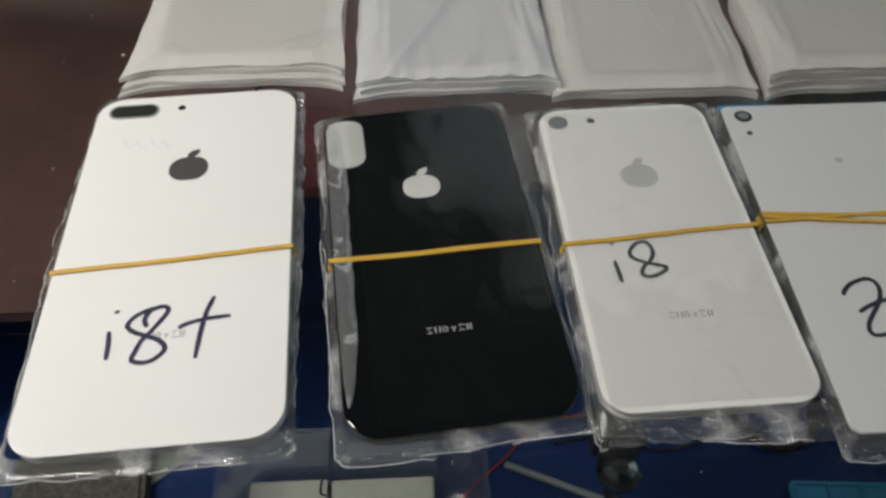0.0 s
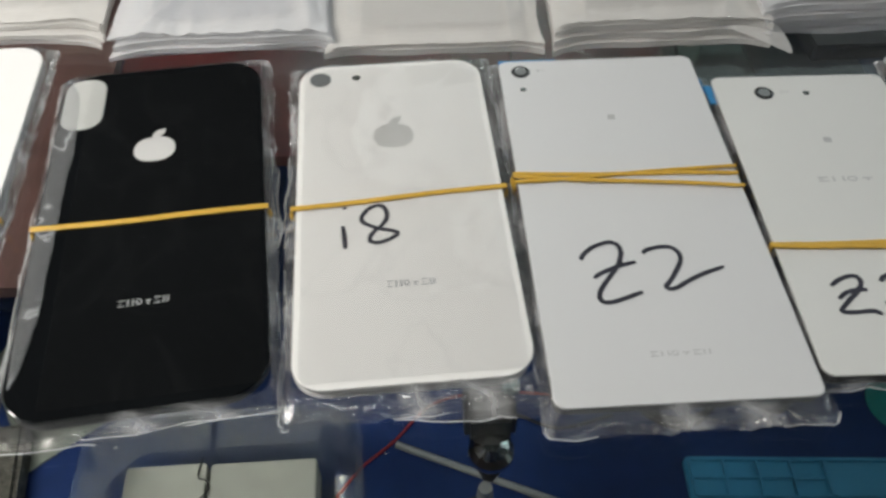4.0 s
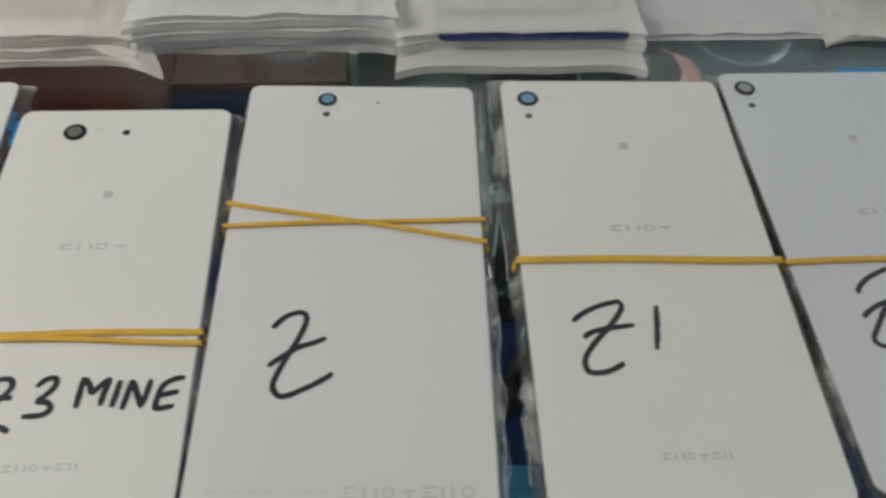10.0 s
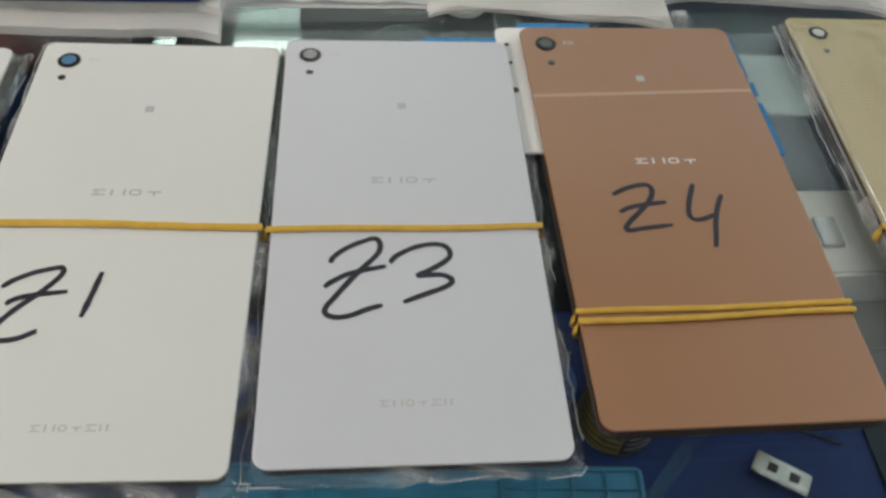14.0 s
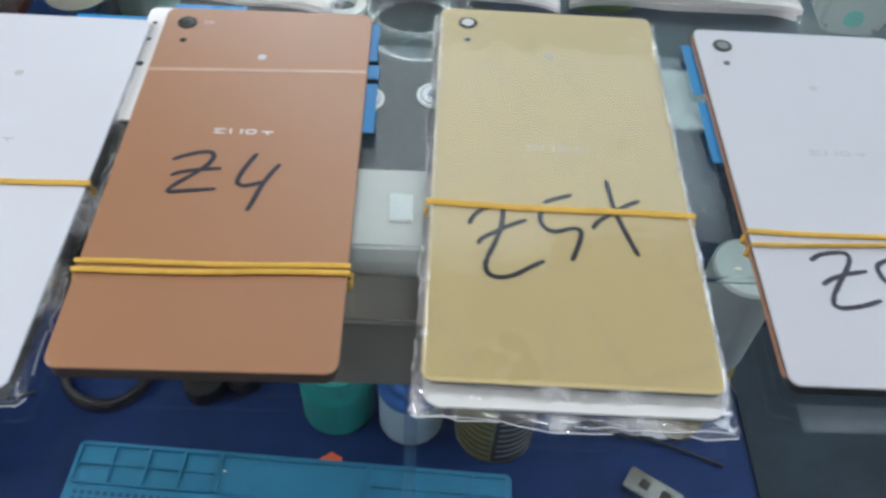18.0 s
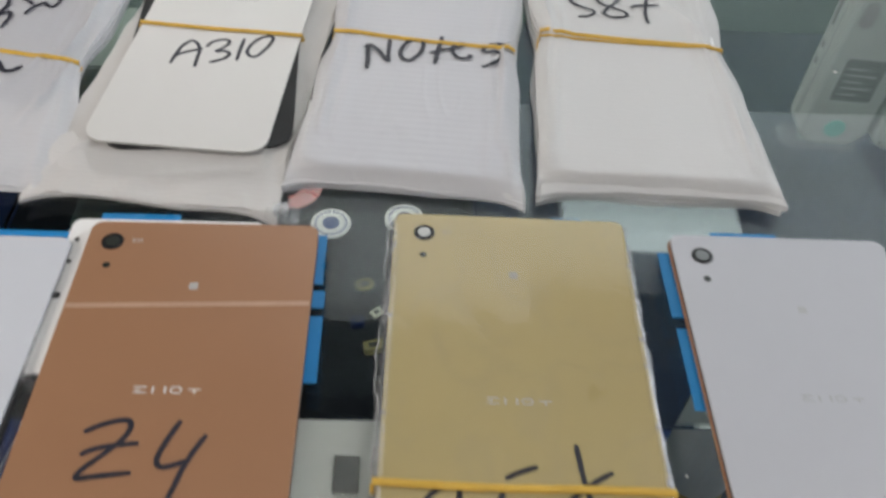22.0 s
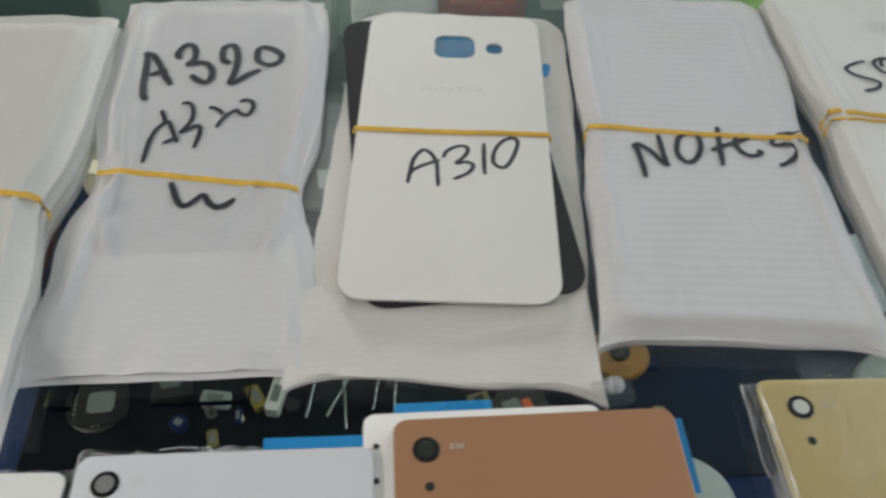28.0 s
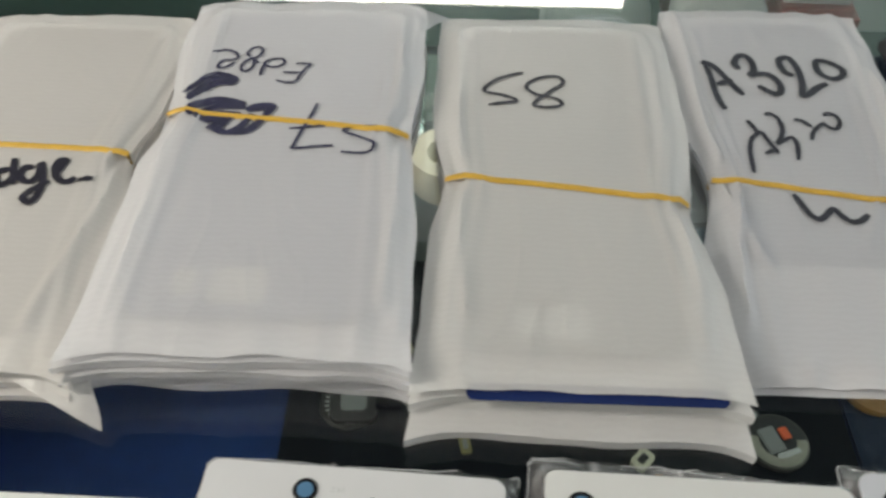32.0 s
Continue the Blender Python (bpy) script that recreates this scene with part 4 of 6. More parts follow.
def corner_cover(at, turn, w, h, face, window, words, bands, label, seed, cam=(-27.5, 64), flash=(-27.5, 55), brand=None, foot=None, chip=None,
                 bag=None, spares=3, spare_material=DARK, brand_material=MARK_GREY, top=5, r=3.2, foot_material=MARK_PALE, film=False, lens_r=3.3, lens_in=0.66):
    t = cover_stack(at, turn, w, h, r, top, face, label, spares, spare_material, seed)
    lens(t, cam[0], cam[1], lens_r, top, window, LENS_RIM, lens_in)
    dot(t, flash[0], flash[1], 1.15, top, LENS_DARK)
    bars(t, cam[0] + 5.6, cam[0] + 9, cam[1] + 0.6, 1.5, top, MARK_FAINT, 2)
    if brand is not None:
        bars(t, -9.6, 9.5, brand, 2.5, top, brand_material, 4)
    if foot is not None:
        bars(t, -7.9, 9.4, foot, 2.0, top, foot_material, 6)
    if chip is not None:
        part("chip_mark", plate(bmesh.new(), outline(2.6, 2.6, 0.5), top - 0.02, top + 0.05, 0.02, (0.3, chip)), MARK_PALE, t)
    if words:
        handwriting(words, t, top, **SMALL_Z)
    for k, (a, b, wide) in enumerate(bands):
        rubber_band(t, a, b, top + 0.25 * (k % 2), 0.4, wide, 0.25, seed + k)
    if bag:
        bag_skirt(t, w, h, r, top + 0.1, bag, seed)
        bag_skirt(t, w, h, r, top - 1, tuple(m * 1.15 for m in bag), seed + 40, 0.35, 0.7)
    if film:
        face_film(t, w - 2, h - 2, top, seed, 0, 0.1, GLINT_FILM)
    return t


def tab(parent, x0, x1, y0, y1, z, material=None):
    part("film_tab", plate(bmesh.new(), [(x0, y0), (x1, y0), (x1, y1), (x0, y1)], z, z + 0.35, 0.1), material or BLUE_FILM, parent, "blue protective film tab")


c = corner_cover((-158, -8), 0.5, 71, 144, SILVER, LENS_GREY, [("Z2_Z", -20.7, -39.3, 15.9, 22.1, 0), ("Z2_t", -2.1, -35.6, 22.5, 15.7, 0)],
                 [((-36.4, 12.8), (35.4, 9.4), .75), ((-36.2, 9.0), (35.6, 12.6), .6)],
                 "white glass phone back covers with two crossed rubber bands", 21, (-27.9, 65.6), (-28, 55.7), 11.6, -57, 39.3, (2.5, 3, 6, 3))
rubber_band(c, (-36.2, 11.2), (35.6, 3.4), 5.4, 0.4, .7, .2, 9)
tab(c, -35, -14, 71, 74.5, 3.2)
tab(c, 34, 37, 52, 60, 3.2)

c = corner_cover((-88.7, -12), -0.8, 62.3, 125, WHITE, LENS_GREY,
                 [("Z3M_Z", -19.6, -43.4, 11.2, 13.7, 0), ("Z3M_h", -6.5, -39.6, 6.1, 9.8, 0), ("Z3M_M", 5.3, -37.9, 6.7, 8.2, 0), ("Z3M_I", 13.5, -37.9, 0.9, 7.0, 0), ("Z3M_N", 16.0, -38.6, 5.6, 7.8, 0), ("Z3M_E", 23.6, -38.5, 5.9, 8.0, 0)],
                 [((-32.2, -17.3), (32, -18.0), .95), ((-32.0, -17.9), (32, -21.3), .75)], "small white glass phone back covers with a doubled rubber band", 22,
                 (-14, 53.0), (1.0, 52.7), 9.8, -52.2, 28.3, (0.8, 2, 1.2, 1), brand_material=MARK_PALE, r=3.5)
tab(c, -33.4, -30, 50, 60, 3)

c = corner_cover((-19.5, -9.5), -2.5, 70, 138, SILVER, LENS_BLUE, [("Z_Z", -19.4, -40.2, 15.8, 23.5, 0)],
                 [((-35.8, 19.6), (35.8, 6.4), .75), ((-35.8, 11.2), (35.8, 14.1), .7)], "white glass phone back covers with two crossing rubber bands", 23,
                 (-10.8, 62.6), (-10.8, 56.1), None, None, None, (1.2, 2.6, 2, 2), lens_r=2.9)
bars(c, -30, -2.5, -63.6, 0.8, 5, MARK_FAINT, 9)
bars(c, -28, -2.5, -65.6, 0.8, 5, MARK_FAINT, 8)
bars(c, -0.4, 30.3, -64, 3.4, 5, MARK_FAINT, 7)
dot(c, 4.9, 61.5, 0.45, 5, LENS_DARK, "microphone_hole")

c = corner_cover((60.5, -10.5), -1.7, 70.5, 141, WHITE, LENS_BLUE, [("Z1_Z", -23.5, -36.5, 15.6, 20.8, 0), ("Z1_o", -3.3, -30.1, 2.3, 13.2, 0)],
                 [((-36.2, -1.8), (36.2, -2.6), 1.2)], "white phone back covers in a bag with a twisted rubber band", 24,
                 (-26.9, 61.9), (-27.3, 54.2), 9.2, -58.4, 41.3, (2.6, 2.6, 2.6, 3.2))

c = corner_cover((134, -9), -0.5, 70, 143, PEARL, LENS_MID, [("Z3_Z", -20.8, -33.5, 15.3, 24.1, 0), ("Z3_h", -4.4, -29.4, 15.4, 18.0, 0)],
                 [((-36, -6.4), (36, -5.9), 1.0)], "white phone back covers in a bag with one rubber band", 25,
                 (-27.4, 64), (-27.3, 56), 11.2, -56.7, 41, (2, 3, 2, 3.2), r=3.6)
tab(c, 8, 33, 71, 75.5, 3)

# brown spares here carry the shade below the copper cover in their colour
c = corner_cover((209.7, -3), 0.3, 70, 143.5, COPPER, LENS_DARK, [("Z4_Z", -18.5, -14.6, 14.5, 16.2, 0), ("Z4_f", 1.4, -20.9, 11.1, 22.6, 0)],
                 [((-35.4, -40.3), (35.4, -39.6), .85), ((-35.4, -43.4), (35.4, -42), .85)], "copper phone back cover over blue film and a white cover", 26,
                 (-27.2, 63.2), (-26.8, 53.8), 10.8, None, 46.3, None, brand_material=MARK_LIGHT, top=6, r=3.6, spares=2, spare_material=plain("brown_shade_edge", (0.05, 0.032, 0.025), 0.6))
part("film_edge", plate(bmesh.new(), [(-34.6, 37.6), (34.6, 39.8), (34.6, 41.4), (-34.6, 39.2)], 5.98, 6.07, 0.02), plain("film_edge", (0.50, 0.33, 0.235), 0.3), c, "pale edge of a stuck film")
part("under_cover", plate(bmesh.new(), outline(60, 58, 3), 2.6, 3.5, 0.25, (-12.5, 46)), BRIGHT, c, "white cover that peeps out")
for y in (44, 57, 66):
    dot(c, -39.3, y, 1.2 if y == 44 else 0.8, 3.5, BLACK_PLASTIC, "cover_hole")
tab(c, -34.5, -9.8, 70, 78, 2.6)
tab(c, 30, 37.6, 50, 70, 3.0)
tab(c, 30, 38.6, 41, 47.5, 3.0)
tab(c, 30, 38.6, 15.2, 38, 3.0)

c = corner_cover((303.5, 0), -1.2, 74, 151, GOLD, LENS_PALE, [("Z5p_Z", -26.0, -43.5, 20.5, 25.0, 0), ("Z5p_f", -6.0, -36.8, 11.2, 24.4, 0), ("Z5p_p", 8.5, -34.0, 14.4, 28.2, 0)],
                 [((-38, -18.3), (38, -18.8), 1.15)], "gold phone back cover on a white cover inside a clear bag", 27,
                 (-27.4, 67.3), (-27.5, 58), 6.6, None, 51, (2.0, 1.9, 6.6, 1.8), brand_material=MARK_LIGHT, r=3, spares=2, film=True, lens_in=0.62)
part("under_cover", plate(bmesh.new(), outline(74, 151, 5), 1.3, 2.4, 0.25, (0.4, -5.4)), WHITE, c, "white cover underneath")
bag_fold(c, -37.6, -35.6, -75, 74, 5, 6)
bag_fold(c, 37.4, 35.6, -75, 74, 5, 9)
tab(c, 14, 24, 74, 77.5, 3)

c = corner_cover((391, -2), -0.6, 70, 143, DULL_PEARL, LENS_GREY, [("Z5_Z", -20.0, -47.7, 15.7, 19.0, 0), ("Z5_f", -2.0, -48.3, 17.2, 20.0, 0)],
                 [((-35.4, -22.5), (35.4, -23.1), .9), ((-35.4, -27.4), (35.4, -25.2), .6)], "white phone back cover on a copper one with blue film", 28,
                 (-26, 62.5), (-26.3, 53.1), 11.1, -59.6, 41.9, None, r=3.2, spares=2)
part("under_cover", plate(bmesh.new(), outline(70, 142, 4), 2.4, 3.6, 0.25, (-0.6, 0.6)), COPPER, c, "copper cover underneath")
tab(c, -39, -33, 40, 66, 1.6)
tab(c, -38.5, -33, 8, 36, 1.6)
tab(c, -20, 2, 69, 75.5, 1.8)
tab(c, 32, 38, 5, 38, 1.6)


# ---- bundles in white foam sleeves ----


def sleeve_level(w, h, zlow, ztop, core, seed, wrinkle, folds=(), tilt=0.0):
    """The upper face of a sleeve round a hard core, as a function of x and y."""
    cw, ch, cy = core

    def level(x, y):
        dx, dy = abs(x) - cw / 2 + 7, abs(y - cy) - ch / 2 + 7
        d = math.hypot(max(dx, 0), max(dy, 0)) - 7
        near = max(0.0, min(1.0, (d + 0.5) / 3.6))
        wide = max(0.0, min(1.0, d / max(1.0, min((w - cw), (h - ch)) / 2 + 1)))
        f = 1 - 0.34 * near * near * (3 - 2 * near) - 0.66 * wide ** 1.6
        crease = noise.noise(Vector((x * 0.045, y * 0.028, seed))) * 0.5 + 0.45 - 1.3 * abs(noise.noise(Vector((x * 0.09, y * 0.035, seed + 5))))
        lift = 0.0
        for x0, y0, x1, y1, tall, thick in folds:
            ex, ey = x1 - x0, y1 - y0
            u = max(0.0, min(1.0, ((x - x0) * ex + (y - y0) * ey) / (ex * ex + ey * ey)))
            # a pleat: one steep side, one gentle side
            off = math.hypot(x - x0 - u * ex, y - y0 - u * ey)
            if (x - x0) * ey > (y - y0) * ex:
                off *= 1.9
            if off < thick * 2.2:
                lift += tall * (1 - off / (thick * 2.2)) ** 1.25 * (1 - 0.35 * u)
        return tilt * y + 1.6 * lift + zlow + (ztop - zlow) * f + wrinkle * crease * (0.35 + 1.3 * min(1, max(0, (d + 7) / 9)))
    return level


def sleeve(parent, w, h, zlow, ztop, core, seed, material, pinch=None, nx=30, ny=54, wrinkle=0.5, at=(0, 0), turn=0.0, tips=2.8, taper=0.0, folds=(), base=0.2, full=False, tilt=0.0, hood=0.0):
    """One foam sleeve: a pillow with thin flat rims, drawn in where a band holds it. pinch: (y on the left, y on the right, depth)."""
    level = sleeve_level(w, h, zlow, ztop, core, seed, wrinkle, folds, tilt)
    bm = bmesh.new()
    tops, lows = [], []
    ca, sa = math.cos(radians(turn)), math.sin(radians(turn))
    for j in range(ny + 1):
        rt, rl = [], []
        for i in range(nx + 1):
            u, v = -1 + 2 * i / nx, -1 + 2 * j / ny
            # points crowd towards the rims
            u, v = u * (1.28 - 0.28 * u * u), v * (1.16 - 0.16 * v * v)
            x, y = u * w / 2, v * h / 2
            edge = max(abs(u), abs(v)) ** 6
            z = level(x, y)
            fx = x + edge * (1.2 * noise.noise(Vector((x * 0.06, y * 0.06, seed + 9))) + (tips if v < 0 else -0.7 * tips) * 0.5 * math.copysign(abs(u * v) ** 8, u))
            fy = y + edge * (1.4 * noise.noise(Vector((x * 0.05, y * 0.08, seed + 13))) + (tips if v < 0 else -1.1 * tips) * math.copysign(abs(u * v) ** 8, v))
            fx *= 1 + taper * v
            if hood and v < -0.955:
                # the front lip bends down over the sleeves below
                k = ((-v - 0.955) / 0.045) ** 1.3 * hood
                z, fy = z + (1.3 - z) * k * 0.85, fy - 0.5 * k
            if pinch:
                yb = pinch[0] + (pinch[1] - pinch[0]) * (u + 1) / 2
                g = math.exp(-((y - yb) / 17) ** 2)
                ripple = noise.noise(Vector((x * 0.25, y * 0.09, seed + 21)))
                fx *= 1 - 2 * pinch[2] / w * g * abs(u) ** 1.5
                z -= 0.5 * g * abs(u) ** 4 * (ztop - zlow) * 0.6
                z += 1.6 * ripple * g * abs(u) ** 5
            flut = 0.5 * edge * noise.noise(Vector((x * 0.09, y * 0.09, seed + 30)))
            px, py = fx * ca - fy * sa + at[0], fx * sa + fy * ca + at[1]
            rim = i in (0, nx) or j in (0, ny)
            zt = max(0.25, z + flut)
            a = bm.verts.new((px, py, zt))
            rt.append(a)
            rl.append(a if rim and not full else bm.verts.new((px, py, min(zt - 0.15, base + (0.3 - base) * (hood > 0 and v < -0.955)))))
        tops.append(rt), lows.append(rl)
    for j in range(ny):
        for i in range(nx):
            bm.faces.new((tops[j][i], tops[j][i + 1], tops[j + 1][i + 1], tops[j + 1][i]))
            q = [lows[j + 1][i], lows[j + 1][i + 1], lows[j][i + 1], lows[j][i]]
            bm.faces.new(q)
    if full:
        for up, low in ((tops[0], lows[0]), (tops[-1][::-1], lows[-1][::-1]), ([r[-1] for r in tops], [r[-1] for r in lows]), ([r[0] for r in tops][::-1], [r[0] for r in lows][::-1])):
            for i in range(len(up) - 1):
                bm.faces.new((low[i], low[i + 1], up[i + 1], up[i]))
    part("foam_sleeve", bm, material, parent, smooth=True)
    return level


def sleeve_bundle(at, turn, w, h, top, label, layers, band, material, seed, core=None, pinch=3.5, spread=3.0, wide=1.25, wrinkle=0.5, taper=0.0, front=0.0, inner=None, tips=2.8, folds=(), pleat=0.65, face_turn=0.0, tilt=0.0, steps=None, hood=0.0):
    """Several sleeves in a pile, the top one drawn fully, held by a rubber band. band: y at the left and the right rim."""
    rng = random.Random(seed)
    t = thing("sleeved_cover_bundle", (at[0], at[1], 0), turn, label, "phone cover", "sleeved bundles in the back row")
    core = core or (w - 15, h - 17, 0)
    inner = inner or (INNER_BLUE if material is SLEEVE_COOL else INNER_WARM)
    step = top / layers
    level = None
    if band:
        # pleats that run from the band to the ends along both sides
        for s in (-1, 1):
            yb = band[0] if s < 0 else band[1]
            for inner_x, outer_x, tall in ((9.5, 11.5, 0.75), (6.0, 6.5, 0.95), (3.2, 2.6, 0.8)):
                for end in (-1, 1):
                    a, b = w / 2 - pinch - inner_x + rng.uniform(-1, 1), w / 2 - outer_x + rng.uniform(-1.2, 1.2)
                    folds = (*folds, (s * a, yb + end * 2, s * b, end * h * rng.uniform(0.36, 0.49), pleat * tall * rng.uniform(0.7, 1.25), rng.uniform(1.3, 2.3)))
    for k in range(layers):
        z0, z1 = step * k + 0.3, step * (k + 1)
        last = k == layers - 1
        off = (0, 0) if last else (rng.uniform(-1, 1) * spread * 0.5, -steps[k] if steps else rng.uniform(-1, 0.3) * spread - front * (layers - 1 - k) / layers)
        lv = sleeve(t, w, h, z0 + (z1 - z0) * (0.3 if last else 0.8), z1, core, seed + k * 3.7, material, (*band, pinch) if band else None, 66 if last else 20, 84 if last else 30,
                    wrinkle if last else 0.15, off, face_turn + (0 if last else rng.uniform(-0.8, 0.8)), taper=taper, tips=tips, folds=folds if last else (), base=z0, full=not last, tilt=tilt, hood=hood if last else 0.0)
        if last:
            level = lv
            sink = 0.55 + 0.75 * max(0.0, wrinkle - 0.5)
            part("cover_inside", plate(bmesh.new(), outline(core[0] - 1 - (1.9 * max(0, pinch - 1.5) if band else 0) - 3 * sink, core[1] - 4, 7), z1 - 1.05 - sink, z1 - sink, 0.3, (0, core[2])), inner, t, "cover that shows through the sleeve").rotation_euler = (math.atan(tilt), 0, 0)
    if band:
        half = w / 2 - pinch
        lev = lambda x, y: level(x, y) - (0.4 if abs(x) < half - 6 else 0.9)
        rubber_band(t, (-half + 0.6, band[0]), (half - 0.6, band[1]), lev, 0.6, wide, 0.3, seed)
    return t, level


def flap(parent, root_a, root_b, tip, material):
    """A loose sleeve corner that hangs down to a tip."""
    bm = bmesh.new()
    a, b, t = Vector(root_a), Vector(root_b), Vector(tip)
    rows = []
    for j in range(9):
        u = j / 8
        mid = (a + b) / 2 * (1 - u) + t * u + Vector((0, 0, 1.6 * math.sin(u * math.pi)))
        half = (b - a) / 2 * (1 - u) ** 0.8
        rows.append([bm.verts.new(mid + half * s + Vector((0, 0, 1.1 * (1 - s * s) * (1 - u)))) for s in (-1, -0.5, 0, 0.5, 1)])
    for p, q in zip(rows, rows[1:]):
        for k in range(4):
            bm.faces.new((p[k], p[k + 1], q[k + 1], q[k]))
    return part("sleeve_corner", bm, material, parent, "loose hanging corner", smooth=True)


def patch(parent, x, y, w, h, level, r=2.5):
    part("camera_window", plate(bmesh.new(), outline(w, h, r), level(x, y) - 0.7, level(x, y) - 0.4, 0.1, (x, y)), PATCH, parent, "pale camera window that shows through the sleeve")


t, lv = sleeve_bundle((-389, 177), 1, 86, 165, 9, "white foam sleeves with phone covers in a loose pile", 4, None, SLEEVE_WARM, 31, spread=4, front=2, tips=5, folds=((-30, -70, -42, -80, 1.0, 2), (20, -72, 40, -60, 0.8, 2)))
t, lv = sleeve_bundle((-299, 162), 1.5, 78, 164, 11, "white foam sleeves with covers and black handwriting", 4, (14, 12), SLEEVE_COOL, 32, spread=4, wrinkle=1.6, folds=((2, -20, -28, -80, 1.2, 2.2), (20, 5, 30, -70, 1.0, 3), (-34, 30, -20, 78, 0.9, 2.5)))
handwriting([("A", -22, -24, 14, 18, .1), ("5", -7, -17, 9, 14, .1), ("2", 5, -15, 12, 12, 0), ("0", 19, -13, 9, 10, .1)], t, lv, INK, 1.5)
t, lv = sleeve_bundle((-216, 160), 0, 80, 166, 7, "smooth white foam sleeve with a phone cover", 2, (14, 12), SLEEVE_WARM, 33, spread=1.5)
handwriting([("I", -25, -12, 2, 10, .1), ("I", -16, -11, 2, 10, .1), ("I", -8, -9, 2, 10, .1)], t, lv, INK, 1.5)
t, lv = sleeve_bundle((-131, 157), 0, 79, 156, 13, "white foam sleeves with covers and handwriting under a rubber band", 4, (4.5, 0.5), SLEEVE_WARM, 34, spread=2.5, pinch=5, tips=4, folds=((36, -7, 26, -64, 0.9, 2), (33, 1, 38, 63, 0.8, 1.8), (-36, -3, -33, -57, 0.8, 1.8)))
handwriting([("S", -29, -23, 9, 15, .1), ("6", -19, -24, 8, 14, .1), ("e", -7, -22, 8, 10, 0), ("edge_d", -2.0, -15.6, 6.3, 11.9, 0), ("edge_g", 5.1, -22.3, 9.8, 16.8, 0), ("edge_e", 14.5, -13.4, 7.5, 9.3, 0), ("edge_m", 23.1, -12.4, 4.6, 0.4, 0)], t, lv, INK, 1.9)
flap(t, (16, -73, 7), (41, -70, 8), (50, -88, 0.6), SLEEVE)
t, lv = sleeve_bundle((-49, 160.5), 1, 84, 157, 18, "thick pile of white foam sleeves with scribbled handwriting", 5, (12.5, 3.5), SLEEVE_COOL, 35, spread=2.5, tips=3.5, folds=((38, -3, 34, -62, 0.9, 1.8), (37, 12, 33, 66, 0.8, 1.6), (-36, 10, -34, -54, 0.7, 1.6)))
handwriting([("S7E_e", -29.8, 34.3, 9.0, 10.3, 0), ("S7E_g", -18.7, 32.9, 5.6, 13.5, 0), ("S7E_d", -11.7, 30.5, 6.8, 9.2, 0), ("S7E_E", -6.2, 27.0, 10.6, 10.3, 0), ("S7E_s", 1.6, -4.9, 14.2, 21.3, 0), ("S7E_S", 18.4, -6.8, 10.1, 12.5, 0)], t, lv, INK_BLUE, 0.85)
handwriting([("blot_a", -33.9, 16.0, 14.3, 15.0, 0), ("blot_b", -31.9, 10.0, 18.4, 8.0, 0), ("blot_c", -29.3, 1.9, 24.4, 13.1, 0)], t, lv, INK_BLUE, 1.75, "scribble")
flap(t, (31, 79, 13), (42, 66, 13), (51, 80, 8), SLEEVE_COOL)
patch(t, -17, -56.5, 6, 9, lv)
patch(t, -3, -57.5, 15, 12, lv)
t, lv = sleeve_bundle((36.7, 159), 0, 81, 161, 13, "pile of white foam sleeves with covers and a blue edge", 3, (-7.7, -16), SLEEVE, 36, spread=2, steps=(8.5, 0.8), pinch=4.5, tips=3, folds=((-33, 0, -30, 60, 0.7, 1.6), (-33, -16, -29, -60, 0.8, 1.6), (34, -22, 31, -66, 0.8, 1.6)))
handwriting([("S8_S", -24.3, 25.8, 13.2, 17.8, 0), ("S8_e", -10.2, 25.3, 12.1, 16.7, 0)], t, lv, INK, 1.15)
patch(t, -13, -61, 6, 9, lv)
patch(t, -2, -61, 12, 11, lv)
part("blue_cover_edge", plate(bmesh.new(), outline(64, 5, 2.2), 8.8, 9.2, 0.12, (4, -80.2)), plain("blue_cover_edge", (0.01, 0.025, 0.12), 0.25), t, "dark blue cover edge in the open sleeve")
t, lv = sleeve_bundle((115, 169), 0, 74.5, 163, 6.5, "white foam sleeve with two rows of black handwriting", 2, (-8.7, -18), SLEEVE_COOL, 37, core=(64, 152, 0), spread=1.5, pinch=5.5, wrinkle=1.2, taper=-0.01, tips=2, tilt=0.045, folds=((-33, -12, -20, -46, 1.3, 1.5), (-27, -14, -30, -62, 1.1, 1.4), (33, -20, 20, -52, 1.2, 1.6), (30, -10, 33, 44, 1.1, 1.5), (-30, 0, -31, 50, 1.0, 1.5), (18, -16, 8, -36, 0.7, 1.4)))
handwriting([("A320_A", -26.2, 23.4, 11.9, 24.1, 0), ("A320_h", -14.2, 31.8, 13.3, 20.2, 0), ("A320_t", 1.5, 31.4, 14.0, 20.2, 0), ("A320_z", 13.9, 40.3, 8.6, 9.9, 0)], t, lv, INK, 2.0)
handwriting([("A320b_A", -18.0, -6.2, 9.8, 24.2, 0), ("A320b_h", -9.4, 0.1, 7.7, 21.3, 0), ("A320b_t", -0.1, 9.2, 10.0, 9.7, 0), ("A320b_z", 9.2, 15.1, 5.4, 7.3, 0)], t, lv, INK, 1.3)
handwriting([("w_w", -7.8, -25.6, 20.4, 10.8, 0)], t, lv, INK, 1.7)

# open sleeve under two loose covers
t, lv = sleeve_bundle((196, 165), -3.2, 80, 166, 3.2, "white phone cover with a camera cutout on a foam sleeve", 2, None, SLEEVE_WARM, 38, face_turn=-2.7, spread=2, wrinkle=0.7, tips=5, folds=((-30, -60, -38, -74, 1.0, 2), (0, -74, 30, -66, 0.8, 2)))
